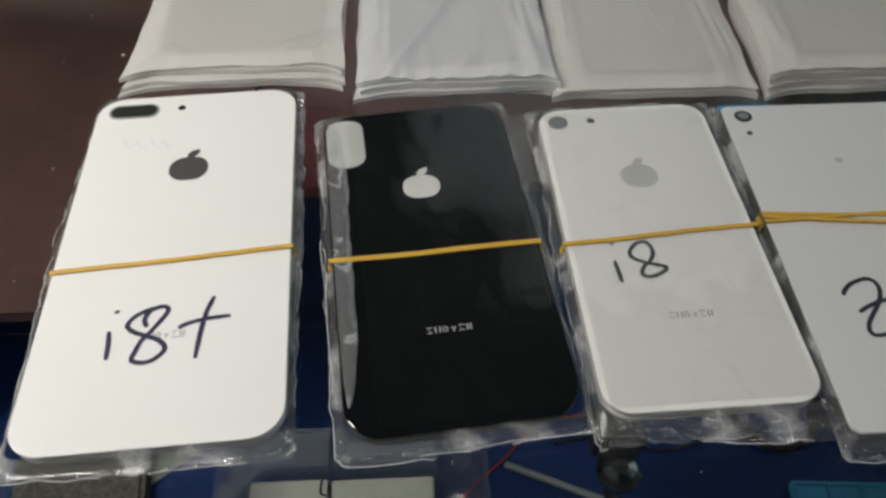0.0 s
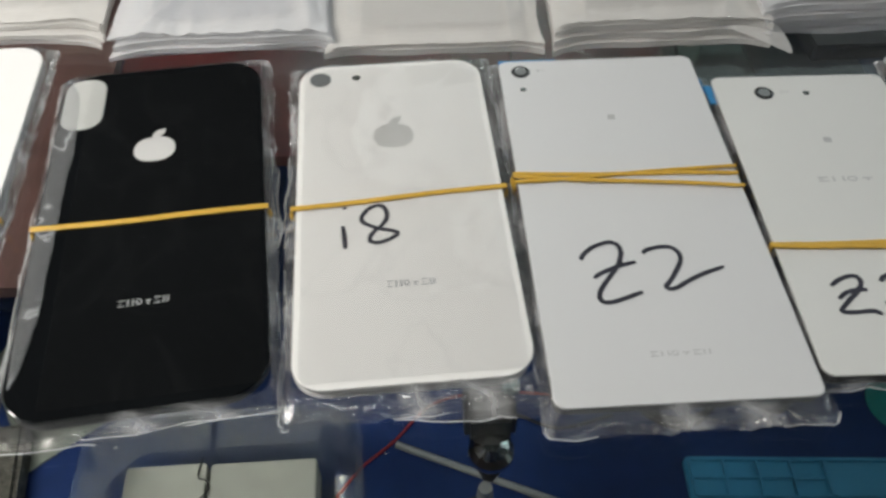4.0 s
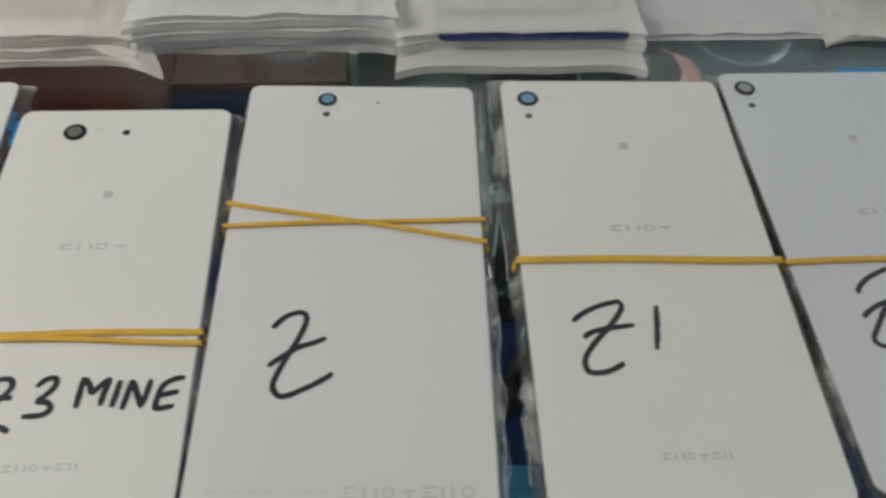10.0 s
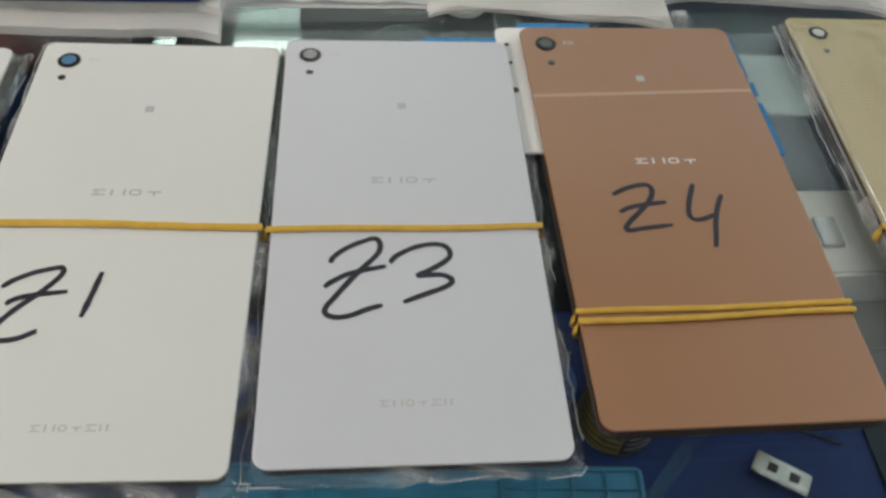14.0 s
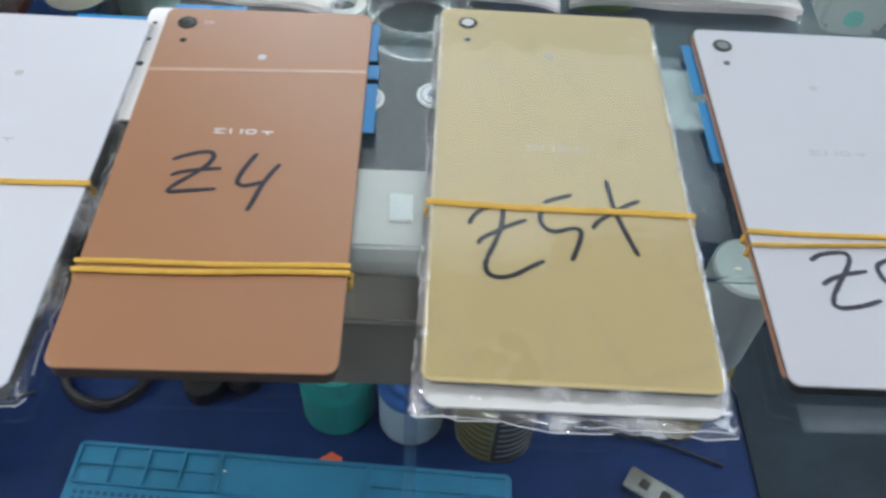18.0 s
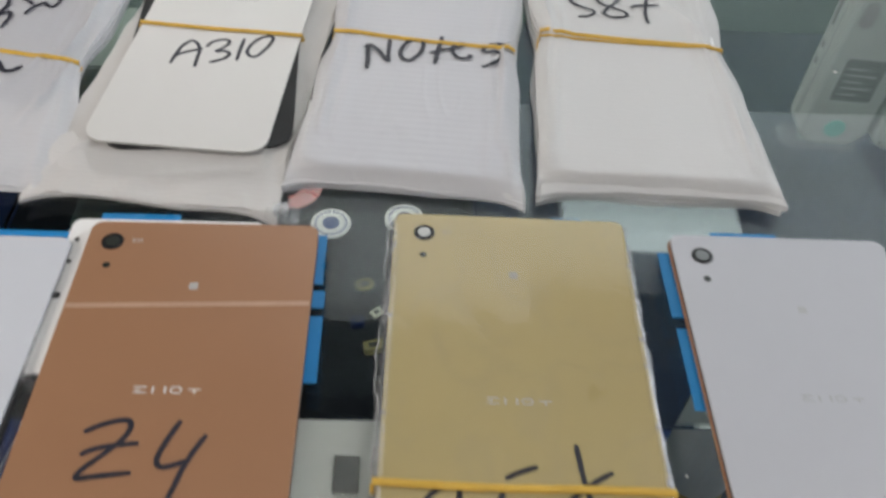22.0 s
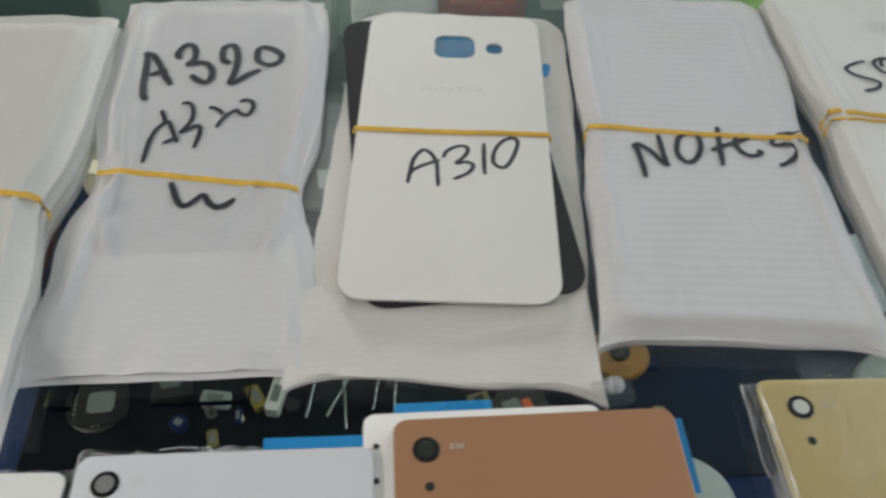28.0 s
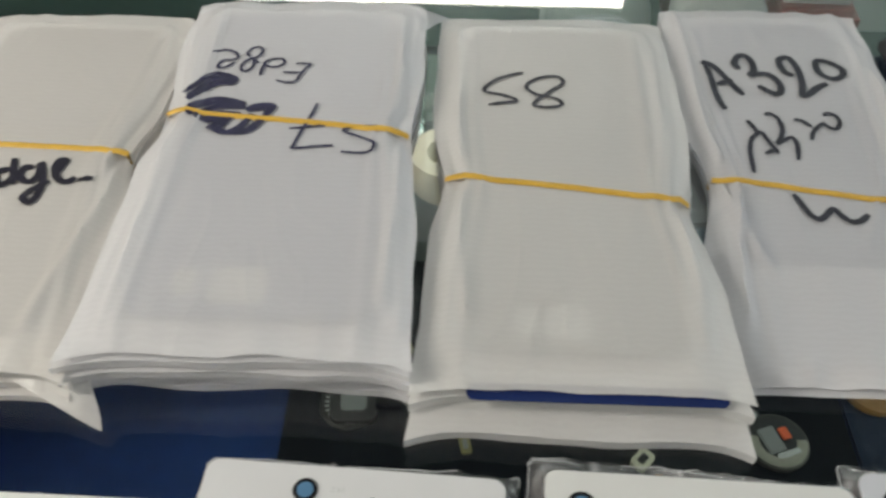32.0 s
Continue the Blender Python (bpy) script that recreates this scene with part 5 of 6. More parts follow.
part("black_cover", plate(bmesh.new(), outline(65, 138, 8), 3.5, 4.25, 0.15, (-0.8, 10)), plain("matt_black_cover", (0.010, 0.010, 0.011), 0.6), t, "black back cover underneath").rotation_euler = (0, 0, radians(6.6))


def holed_cover(parent, w, h, r, z0, z1, at, turn, holes, material):
    """A flat cover with real cutouts; holes: (x, y, w, h, r)."""
    bm = bmesh.new()
    loops = [outline(w, h, r)] + [[(x + px, y + py) for px, py in outline(hw, hh, hr)] for x, y, hw, hh, hr in holes]
    edges = {z0: [], z1: []}
    for loop in loops:
        low, high = [bm.verts.new((x, y, z0)) for x, y in loop], [bm.verts.new((x, y, z1)) for x, y in loop]
        for k in range(len(loop)):
            m = (k + 1) % len(loop)
            bm.faces.new((low[k], low[m], high[m], high[k]))
        for ring, z in ((low, z0), (high, z1)):
            for k in range(len(ring)):
                edges[z].append(bm.edges.get((ring[k], ring[(k + 1) % len(ring)])))
    for z in edges:
        bmesh.ops.triangle_fill(bm, use_beauty=True, use_dissolve=False, edges=edges[z])
    bmesh.ops.rotate(bm, verts=bm.verts, matrix=Matrix.Rotation(radians(turn), 3, "Z"))
    bmesh.ops.translate(bm, verts=bm.verts, vec=(*at, 0))
    return part("white_cover", bm, material, parent, "creamy white back cover")


flap(t, (-38, -52, 2.5), (-24, -76, 2.5), (-49, -66, 0.8), SLEEVE_WARM)
A3 = (-0.6, 9.2)
holed_cover(t, 63.8, 138.8, 8, 4.5, 5.3, A3, -1.2, [(0.3, 49.3, 15, 14, 4), (15, 48.7, 6.2, 6.6, 2.6)], PALE_CREAM)
part("blue_film", plate(bmesh.new(), outline(34, 24, 3), 4.32, 4.42, 0.03, (A3[0] + 5, A3[1] + 50)), plain("deep_blue_film", (0.006, 0.15, 0.33), 0.2, vary=0.35, scale=45), t, "blue film behind the cutouts")
part("blue_film", plate(bmesh.new(), outline(3, 8, 1.4), 3.4, 3.7, 0.1, (34.2, A3[1] + 38)), BLUE_FILM, t, "blue film tab")
bars(t, A3[0] - 11.5, A3[0] + 11.1, A3[1] + 24, 2.8, 5.3, MARK_SILVER, 7)
handwriting([("A310_A", -14.8, -15.2, 10.1, 16.6, 0), ("A310_h", -3.7, -11.8, 9.6, 15.3, 0), ("A310_o", 9.5, -9.4, 0.5, 14.5, 0), ("A310_z", 12.4, -6.3, 8.5, 14.4, 0)], t, 5.3, INK, 1.2)
rubber_band(t, (A3[0] - 32.4, A3[1] + 2), (A3[0] + 32.4, A3[1]), 5.3, 3.0, 1.1, 0.2, 8)

t, lv = sleeve_bundle((277, 171), -4.4, 77.5, 163, 7.5, "ribbed white foam sleeve with black handwriting and a rubber band", 2, (0.5, -3.6), SLEEVE_RIBBED, 39, core=(72, 156, 0), inner=INNER_LILAC, spread=1.2, pinch=2.2, wrinkle=0.45, tips=3.6, pleat=0.55, hood=0.9, folds=((33, -2, 31, -60, 0.9, 1.6), (-33, 3, -32, 60, 0.8, 1.6), (-34, -5, -32, -60, 0.7, 1.6)))
flap(t, (26, -77, 4.5), (39, -72, 5), (41, -86, 0.5), SLEEVE)
handwriting([("Notes_N", -22.9, -23.5, 11.1, 20.5, 0), ("Notes_o", -8.3, -15.9, 8.2, 14.4, 0), ("Notes_t", 3.0, -17.1, 6.3, 18.9, 0), ("Notes_e", 9.3, -12.0, 9.8, 10.0, 0), ("Notes_s", 23.6, -16.3, 10.1, 15.7, 0)], t, lv, INK, 1.5)
patch(t, 2.5, 55, 14, 10, lv)
patch(t, 14, 54, 5, 8, lv)
t, lv = sleeve_bundle((360, 170), -2, 80, 162, 9, "white foam sleeves with covers and black handwriting", 3, (5.6, -0.6), SLEEVE, 40, core=(75, 156, 0), inner=INNER_PALE, hood=0.75, spread=2, pinch=3.2, wrinkle=0.55, tips=3.6, folds=((30, 12, 20, 30, 0.7, 1.8), (34, -4, 33, -60, 0.9, 1.6), (-34, 6, -33, 60, 0.8, 1.6)))
rubber_band(t, (-36.6, 1.4), (36.4, -1.0), lambda x, y: lv(x, y) - 0.4, 0.6, 0.5, 0.2, 77)
handwriting([("S8p_S", -22.3, 16.9, 9.2, 17.0, 0), ("S8p_e", -11.2, 17.9, 12.0, 18.1, 0), ("S8p_p", 2.8, 14.4, 12.6, 24.1, 0)], t, lv, INK, 1.2)
patch(t, 0, 56, 10, 9, lv)
patch(t, 10, 56, 5, 7, lv)

# ---- things inside the display case ----
FLOOR_Z, SHELF_Z = -462, -202


def put(name, at, turn, label, category, group=""):
    return thing(name, at, turn, label, category, group)


# silicone work mat
m = put("repair_mat", (-8, 127, FLOOR_Z), -3.3, "blue silicone repair mat with small compartments", "mat")
part("base", plate(bmesh.new(), [(x + 176, y - 120) for x, y in outline(352, 240, 6)], 0, 5, 0.8), MAT_BLUE, m)


def cells(x0, y0, w, h, nx, ny):
    """Low walls of a block of compartments, each wall a part."""
    for i in range(nx + 1):
        part("cell_wall", box(bmesh.new(), x0 + w * i / nx - 1.2, x0 + w * i / nx + 1.2, y0, y0 + h, 5, 9, 0.6), MAT_BLUE, m)
    for j in range(ny + 1):
        part("cell_wall", box(bmesh.new(), x0 + 1.2, x0 + w - 1.2, y0 + h * j / ny - 1.2, y0 + h * j / ny + 1.2, 5, 8.8, 0.6), MAT_BLUE, m)


cells(4, -36, 112, 32, 4, 2)
cells(118, -36, 118, 32, 1, 1)
cells(238, -36, 110, 32, 4, 2)
bm = bmesh.new()
for j in range(3):
    for i in range(56):
        box(bm, 8 + i * 6, 11.2 + i * 6, -45 - j * 5.5, -41.8 - j * 5.5, 4.9, 5.25)
part("dimple_strip", bm, plain("mat_dimples", (0.008, 0.07, 0.14), 0.6), m)
for k in range(3):
    part("cell_wall", box(bmesh.new(), 4, 348, -66 - k * 50, -63.6 - k * 50, 5, 8.5, 0.6), MAT_BLUE, m)

# white paper greyed in colour to stand in for the dim case floor
PAD = plain("dimmed_white_paper", (0.33, 0.34, 0.305), 0.7, vary=0.08)
# clear box with two white pads
b = put("plastic_box", (-372, 35, FLOOR_Z), 1, "clear plastic box with rounded corners on the case floor", "box")
bm = bmesh.new()
o, i_ = outline(196, 195, 28, 9), outline(191, 190, 26, 9)
lathe_loops(bm, [[(x * .96, y * .96, 0.2) for x, y in o], [(x, y, 6) for x, y in o], [(x * 1.02, y * 1.02, 96) for x, y in o], [(x * 1.045, y * 1.045, 97) for x, y in o],
                 [(x * 1.045, y * 1.045, 99) for x, y in o], [(x * 1.01, y * 1.01, 98) for x, y in i_], [(x * .99, y * .99, 6) for x, y in i_], [(x * .95, y * .95, 2.5) for x, y in i_]])
part("tray", bm, CLEAR_PLASTIC, b, smooth=True)
for n, (x, w) in enumerate(((-58, 64), (19, 84))):
    p = put("white_pad", (-372 + x, 40, FLOOR_Z + 3), 1, "white paper pad lying inside the clear box", "pad", "pads in the clear box")
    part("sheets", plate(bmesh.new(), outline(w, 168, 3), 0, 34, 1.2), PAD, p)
    part("grey_panel", plate(bmesh.new(), outline(w - 22, 118, 6), 33.9, 34.3, 0.1, (0, -10)), plain("grey_print_panel", (0.24, 0.25, 0.24), 0.6), p)
bm = bmesh.new()
tube(bm, smooth_path([(-404, 128, -424), (-405, 112, -423.4), (-398, 108, -423), (-396, 100, -423), (-403, 92, -423)], 6), 0.8)
tagged(link("wire_clip", bm, BLACK_PLASTIC), "thin bent black wire clip on a white pad", "clip")

# clamp stand
s = put("clamp_stand", (-180, 80, FLOOR_Z), 0, "black clamp with a chrome ball on a grey rod", "stand")
part("rod", turned([(6, 0), (6, 80), (5, 96)], 16, (-4, -14)), GREY_PLASTIC, s)
part("neck", turned([(5, 84), (9, 100), (11, 112), (11, 114)], 20), BLACK_PLASTIC, s)
part("ball", turned([(6, 112), (13, 116), (16, 121), (16, 126), (12, 131), (6, 133)], 24), CHROME, s, "chrome ball joint")
part("jaw", box(bmesh.new(), -18, 18, 8, 40, 122, 152, 4), BLACK_PLASTIC, s)
part("jaw_screw", turned([(4, 118), (4, 156), (7, 158), (7, 162)], 14, (14, 28)), CHROME, s)
part("foot", turned([(34, 0), (34, 5), (8, 9)], 26, (-4, -14)), BLACK_PLASTIC, s)


def bar(name, a, b, r, material, label, category, n=10):
    bm = bmesh.new()
    tube(bm, [a, tuple((Vector(a) + Vector(b)) / 2), b], r, r, n)
    return tagged(link(name, bm, material, smooth=True), label, category)


bar("soldering_rod", (-250, 150, -458), (-78, 74, -458), 3.2, GREY_PLASTIC, "thin grey rod lying on the blue case floor", "rod")


def wire(pts, r, material, label):
    bm = bmesh.new()
    tube(bm, smooth_path(pts, 8), r)
    return tagged(link("wire", bm, material, smooth=True), label, "wire")


wire([(-300, 105, -460), (-280, 130, -459), (-252, 154, -460), (-215, 190, -460), (-160, 198, -460), (-100, 192, -460)], 1.2, RED, "thin red wire lying on the blue floor")
wire([(-205, 170, -460), (-150, 175, -459), (-110, 160, -460), (-60, 170, -460)], 1.4, BLACK_PLASTIC, "thin black wire lying on the blue floor")
wire([(380, 250, -459), (400, 180, -459), (425, 150, -459), (470, 140, -459), (520, 120, -459)], 1.2, BLACK_PLASTIC, "thin black wire near the bottles")


# bottles and jars
def jar(at, r, h, body, cap, label, cap_h=14, cap_r=0.8, bands=()):
    t = put("jar", (*at, FLOOR_Z), 0, label, "jar", "jars on the case floor")
    part("body", turned([(r * .9, 0), (r, 3), (r, h * .82), (r * .95, h * .9), (r * cap_r * .9, h)], 30), body, t, smooth=False)
    part("cap", turned([(r * cap_r, h), (r * cap_r, h + cap_h - 2), (r * cap_r * .92, h + cap_h)], 30), cap, t)
    for z0, z1, mat_ in bands:
        part("label_band", turned([(r * 1.006, z0), (r * 1.012, z0 + .5), (r * 1.012, z1 - .5), (r * 1.006, z1)], 30), mat_, t)
    return t


jar((198, 168), 30, 62, TEAL, TEAL, "teal plastic jar with a screw cap", 20, 0.95)
jar((260, 158), 27, 60, PALE_BLUE, plain("blue_cap", (0.03, 0.12, 0.38), 0.4), "pale plastic bottle with a blue cap", 14, 0.7, ((56, 62, plain("blue_ring", (0.03, 0.12, 0.38), 0.4)),))


def lettering(text, size):
    """Printed characters as a flat mesh lying in x and y, centred, size in millimetres."""
    font = bpy.data.curves.new("lettering", "FONT")
    font.body, font.size, font.align_x, font.resolution_u = text, size, "CENTER", 3
    ob = bpy.data.objects.new("lettering", font)
    me = bpy.data.meshes.new_from_object(ob)
    bm = bmesh.new()
    bm.from_mesh(me)
    bpy.data.objects.remove(ob)
    bpy.data.meshes.remove(me)
    bmesh.ops.subdivide_edges(bm, edges=[e for e in bm.edges if e.calc_length() > 2.5], cuts=2)
    return bm


def arc_band(r, a0, a1, z0, z1, thick=0.25, n=20):
    """A label piece round a can between two angles in degrees."""
    bm = bmesh.new()
    grid = []
    for k in range(n + 1):
        a = radians(a0 + (a1 - a0) * k / n)
        grid.append([bm.verts.new((q * math.cos(a), q * math.sin(a), z)) for q, z in ((r, z0), (r + thick, z0), (r + thick, z1), (r, z1))])
    for p, q in zip(grid, grid[1:]):
        for k in range(4):
            bm.faces.new((p[k], q[k], q[(k + 1) % 4], p[(k + 1) % 4]))
    bm.faces.new(grid[0])
    bm.faces.new(grid[-1][::-1])
    return bm


t = put("spray_can", (330, 150, FLOOR_Z), 0, "tall dark spray can with olive label and pale cap", "spray can")
part("body", turned([(31, 0), (33, 2.5), (32.2, 5), (32.2, 172), (30, 177)], 40), plain("dark_brown_tin", (0.022, 0.018, 0.016), 0.35, vary=0.15, scale=40), t)
part("base_rim", turned([(32.4, 0.1), (33.4, 1.5), (33.4, 3.5), (32.4, 4.6)], 40), STEEL, t, "bright rolled base rim")
part("cap", turned([(30, 177), (30, 186), (28, 216), (24, 221)], 36), plain("milky_cap", (0.44, 0.47, 0.47), 0.35), t, "milky grey cap")
part("label_band", arc_band(32.3, 150, 262, 6, 171), OLIVE, t, "olive printed label half")
for k in range(7):
    part("label_line", arc_band(32.6, 175, 258, 12 + 9 * k, 14.6 + 9 * k, 0.2), plain("dark_label_line", (0.05, 0.045, 0.02), 0.5), t)
    part("label_line", arc_band(32.3, 268, 268 + (60, 74, 48, 70)[k % 4], 14 + 9 * k, 15.4 + 9 * k, 0.2), MARK_GREY, t)
for k in range(4):
    part("label_mark", arc_band(32.3, 270 + 17 * k, 281 + 17 * k, 118, 126, 0.2, 5), MARK_PALE, t)
bm = lettering("530", 15)
for v in bm.verts:
    a = radians(284) + v.co.x / 32.3
    v.co = Vector((32.6 * math.cos(a), 32.6 * math.sin(a), 138 + v.co.y))
part("label_number", bm, MARK_LIGHT, t, "pale printed number")
jar((485, 168), 26, 112, YELLOW_LABEL, plain("pale_grey_cap", (0.36, 0.40, 0.40), 0.45), "yellow labelled bottle with a tall pale cap", 96, 0.97)


def ring_coil(at, r, minor, turns, material, label):
    bm = bmesh.new()
    pts = [(at[0] + (r + 2.5 * math.sin(k * .7)) * math.cos(k * .35), at[1] + (r + 2 * math.cos(k * .5)) * math.sin(k * .35), at[2] + minor + 1.1 * minor * (k // 18)) for k in range(18 * turns + 1)]
    tube(bm, pts, minor)
    return tagged(link("cable_coil", bm, material, smooth=True), label, "cable")


ring_coil((0, 196, FLOOR_Z), 38, 3.2, 3, BLACK_PLASTIC, "coiled black cable on the case floor")
t = put("cable_plug", (100, 185, FLOOR_Z), 20, "two black round plugs on the case floor", "plug")
for dx in (-18, 16):
    part("plug_body", turned([(14, 0), (17, 4), (17, 20), (11, 26)], 20, (dx, 0)), BLACK_PLASTIC, t)
t = put("usb_plug", (456, 94, FLOOR_Z), -33, "flat metal connector block on the case floor", "connector")
part("shell", box(bmesh.new(), -23, 23, -10, 10, 0, 12, 1), STEEL, t)
part("slot", box(bmesh.new(), -12, -4, -4, 4, 11.9, 12.4), BLACK_PLASTIC, t)
part("slot", box(bmesh.new(), 6, 14, -4, 4, 11.9, 12.4), BLACK_PLASTIC, t)
tagged(link("orange_chip", plate(bmesh.new(), [(180, 112), (206, 108), (205, 118), (196, 123)], FLOOR_Z, FLOOR_Z + 4, 0.5), ORANGE), "small torn orange plastic piece", "scrap")
bar("orange_stick", (172, 262, -456), (174, 292, -456), 4, plain("amber_plastic", (0.8, 0.38, 0.04), 0.4), "short amber plastic stick", "stick")


def pliers(at, turn, material, label):
    t = put("pliers", at, turn, label, "pliers")
    for s_ in (-1, 1):
        bm = bmesh.new()
        tube(bm, smooth_path([(s_ * 1.5, 46, 5), (s_ * 4, 22, 5), (s_ * 6, 4, 5), (-s_ * 3, -10, 5)], 5), 3.2, 3.2)
        part("jaw", bm, material, t, smooth=True)
        bm = bmesh.new()
        tube(bm, smooth_path([(-s_ * 3, -10, 5), (-s_ * 8, -22, 5), (-s_ * 9, -38, 5), (-s_ * 7, -52, 5)], 5), 5, 4.5)
        part("grip", bm, BLACK_PLASTIC, t, smooth=True)
    part("rivet", turned([(5, 8), (5, 10), (3, 11)], 16, (0, 2)), CHROME, t)


pliers((112, 232, FLOOR_Z), -14, STEEL, "steel pliers with black grips on the case floor")
pliers((156, 246, FLOOR_Z), 6, STEEL, "small serrated steel pliers with black grips")

# dark tray and clutter behind
slab("dark_board", -145, 345, 262, 898, FLOOR_Z + 0.3, FLOOR_Z + 3, plain("charcoal_board", (0.006, 0.008, 0.012), 0.8, vary=0.2, scale=20, spec=0.1), "dark board on the case floor")
# navy overlay stands in for the shade on the blue floor behind
slab("shaded_floor", 347, 1290, 262, 898, FLOOR_Z + 0.3, FLOOR_Z + 3, plain("shaded_floor", (0.010, 0.018, 0.040), 0.7, vary=0.25, scale=16, spec=0.15), "blue case floor with its shade put into a navy overlay")
# dark sheet, its colour lifted to include haze reflected in the glass
slab("hazy_floor", 545, 1290, -320, 260, FLOOR_Z + 0.3, FLOOR_Z + 3, plain("hazy_charcoal", (0.022, 0.034, 0.048), 0.7, vary=0.25, scale=14, spec=0.15), "dark sheet on the case floor with reflected haze in its colour")
t = put("round_speaker", (279, 327, FLOOR_Z + 3), 20, "round black speaker with a red wire and beige frame", "speaker")
part("rim", turned([(26, 0), (27, 4), (26.4, 5)], 40), plain("dull_rim", (0.07, 0.07, 0.06), 0.5), t)
part("cone", turned([(25, 4.9), (25, 5.6), (9, 6.4)], 32), BLACK_PLASTIC, t)
part("magnet_plate", box(bmesh.new(), -13, 3, -10, 14, 6.0, 8.2, 1), GREY_PLASTIC, t)
part("magnet_plate", box(bmesh.new(), -8, 14, -17, -11, 6.0, 7.6, 1), MARK_GREY, t)
part("solder_tag", box(bmesh.new(), 4, 12, -2, 9, 7.6, 9.6, .5), ORANGE, t)
bm = bmesh.new()
tube(bm, [(20.5 * math.cos(radians(a)), 20.5 * math.sin(radians(a)), 6.6) for a in range(150, 345, 8)], 4.6, 1.0)
part("frame_arc", bm, plain("cream_frame", (0.26, 0.255, 0.21), 0.6), t, "cream crescent frame", smooth=True)
for x, y, a, mat_, lab, dim in ((-28, 372, 10, BLACK_PLASTIC, "black circuit part among the clutter", (34, 40, 8)), (13, 352, -8, MARK_GREY, "small grey metal shield on the floor", (26, 14, 6)),
                               (48, 352, 30, YELLOW_LABEL, "small yellow connector on the floor", (12, 24, 8)), (66, 352, -12, WHITE_PLASTIC, "white plastic tube end on the floor", (13, 34, 12)),
                               (-85, 352, 4, BLACK_PLASTIC, "black gear-edged part on the floor", (42, 42, 8)), (246, 248, -25, YELLOW_LABEL, "small beige flat chip on the floor", (26, 15, 3))):
    t = put("spare_part", (x, y, FLOOR_Z + 3), a, lab, "spare part", "spare parts on the case floor")
    part("body", plate(bmesh.new(), outline(dim[0], dim[1], min(dim[:2]) * .22), 0, dim[2], 0.8), mat_, t)
    part("inset", plate(bmesh.new(), outline(dim[0] * .55, dim[1] * .5, min(dim[:2]) * .12), dim[2] - .1, dim[2] + .5, 0.2), GREY_PLASTIC, t)
for x0, y0, x1, y1 in ((92, 330, 104, 392), (110, 332, 140, 388), (127, 318, 124, 372), (168, 330, 172, 384), (150, 336, 158, 380)):
    bar("tweezer_arm", (x0, y0, -455), (x1, y1, -450), 1.5, STEEL, "thin steel tool lying among the clutter", "tool", 8)

t = put("copper_coil", (378, 384, FLOOR_Z + 3), 0, "flat brown copper coil among the clutter", "coil")
part("winding", turned([(27, 0), (28, 3), (26, 6)], 36), plain("copper_wire", (0.30, 0.14, 0.03), 0.4, vary=0.15, scale=60), t)
part("core", turned([(9, 5.8), (9, 9), (7, 10)], 20), BLACK_PLASTIC, t)
t = put("gear_ring", (-89, 352, FLOOR_Z + 3), 0, "black ring with fine white teeth", "ring")
part("plate", turned([(26, 0), (27, 3), (25, 4)], 36), BLACK_PLASTIC, t)
for k in range(28):
    bm = box(bmesh.new(), 18, 22, -0.7, 0.7, 3.9, 5.0)
    bmesh.ops.rotate(bm, verts=bm.verts, matrix=Matrix.Rotation(math.tau * k / 28, 3, "Z"))
    part("tooth", bm, MARK_GREY, t)
t = put("screw_lid", (624, 330, FLOOR_Z + 3), 0, "pale grey round lid among the clutter", "lid")
part("disc", turned([(41, 0), (42, 2), (42, 9), (39, 11)], 40), plain("pale_grey_lid", (0.22, 0.24, 0.24), 0.5), t)
part("grip", turned([(30, 10.8), (30, 12), (28, 12.6)], 36), plain("grey_lid", (0.24, 0.26, 0.26), 0.5), t)
rng = random.Random(17)
KINDS = ((BLACK_PLASTIC, "small black plastic part among the clutter"), (STEEL, "small steel shield among the clutter"), (TAPE, "small beige connector among the clutter"), (BLUE_BOARD, "small blue circuit piece among the clutter"), (OLIVE, "small brass coloured part among the clutter"))
for k in range(26):
    mat_, lab = KINDS[k % 5]
    t = put("spare_part", (rng.uniform(-70, 420), rng.uniform(305, 420), FLOOR_Z + 3.2), rng.uniform(0, 180), lab, "spare part", "spare parts on the case floor")
    w_, h_, d_ = rng.uniform(7, 20), rng.uniform(6, 16), rng.uniform(2, 9)
    part("body", plate(bmesh.new(), outline(w_, h_, min(w_, h_) * rng.choice((.1, .3, .48))), 0, d_, 0.5), mat_, t)
    part("inset", plate(bmesh.new(), outline(w_ * .5, h_ * .45, min(w_, h_) * .1), d_ - .1, d_ + .6, .15), GREY_PLASTIC if k % 2 else BLACK_PLASTIC, t)

# white box right under the glass, with a chip on it
t = put("white_carton", (262, -8, -66), 0, "small white carton close under the glass top", "carton")
part("carton_body", box(bmesh.new(), -30, 30, -16, 16, 0, 56, 1), plain("grey_green_card", (0.55, 0.58, 0.56), 0.6), t)
part("carton_flap", box(bmesh.new(), -30, 30, -34, -16.5, 8, 44, 1), plain("grey_card", (0.2, 0.19, 0.17), 0.7), t, "grey folded flap")
part("window_chip", box(bmesh.new(), -8, -1, -7, 4, 55.8, 57.6, .4), STEEL, t)
t2 = put("card_stand", (262, -8, FLOOR_Z), 0, "clear plastic stem that carries the white carton", "stand")
part("stem", box(bmesh.new(), -3, 3, -3, 3, 3.2, 395.7, 1), CLEAR_PLASTIC, t2)
part("foot", box(bmesh.new(), -15, 15, -12, 12, 0, 3, 1), CLEAR_PLASTIC, t2)

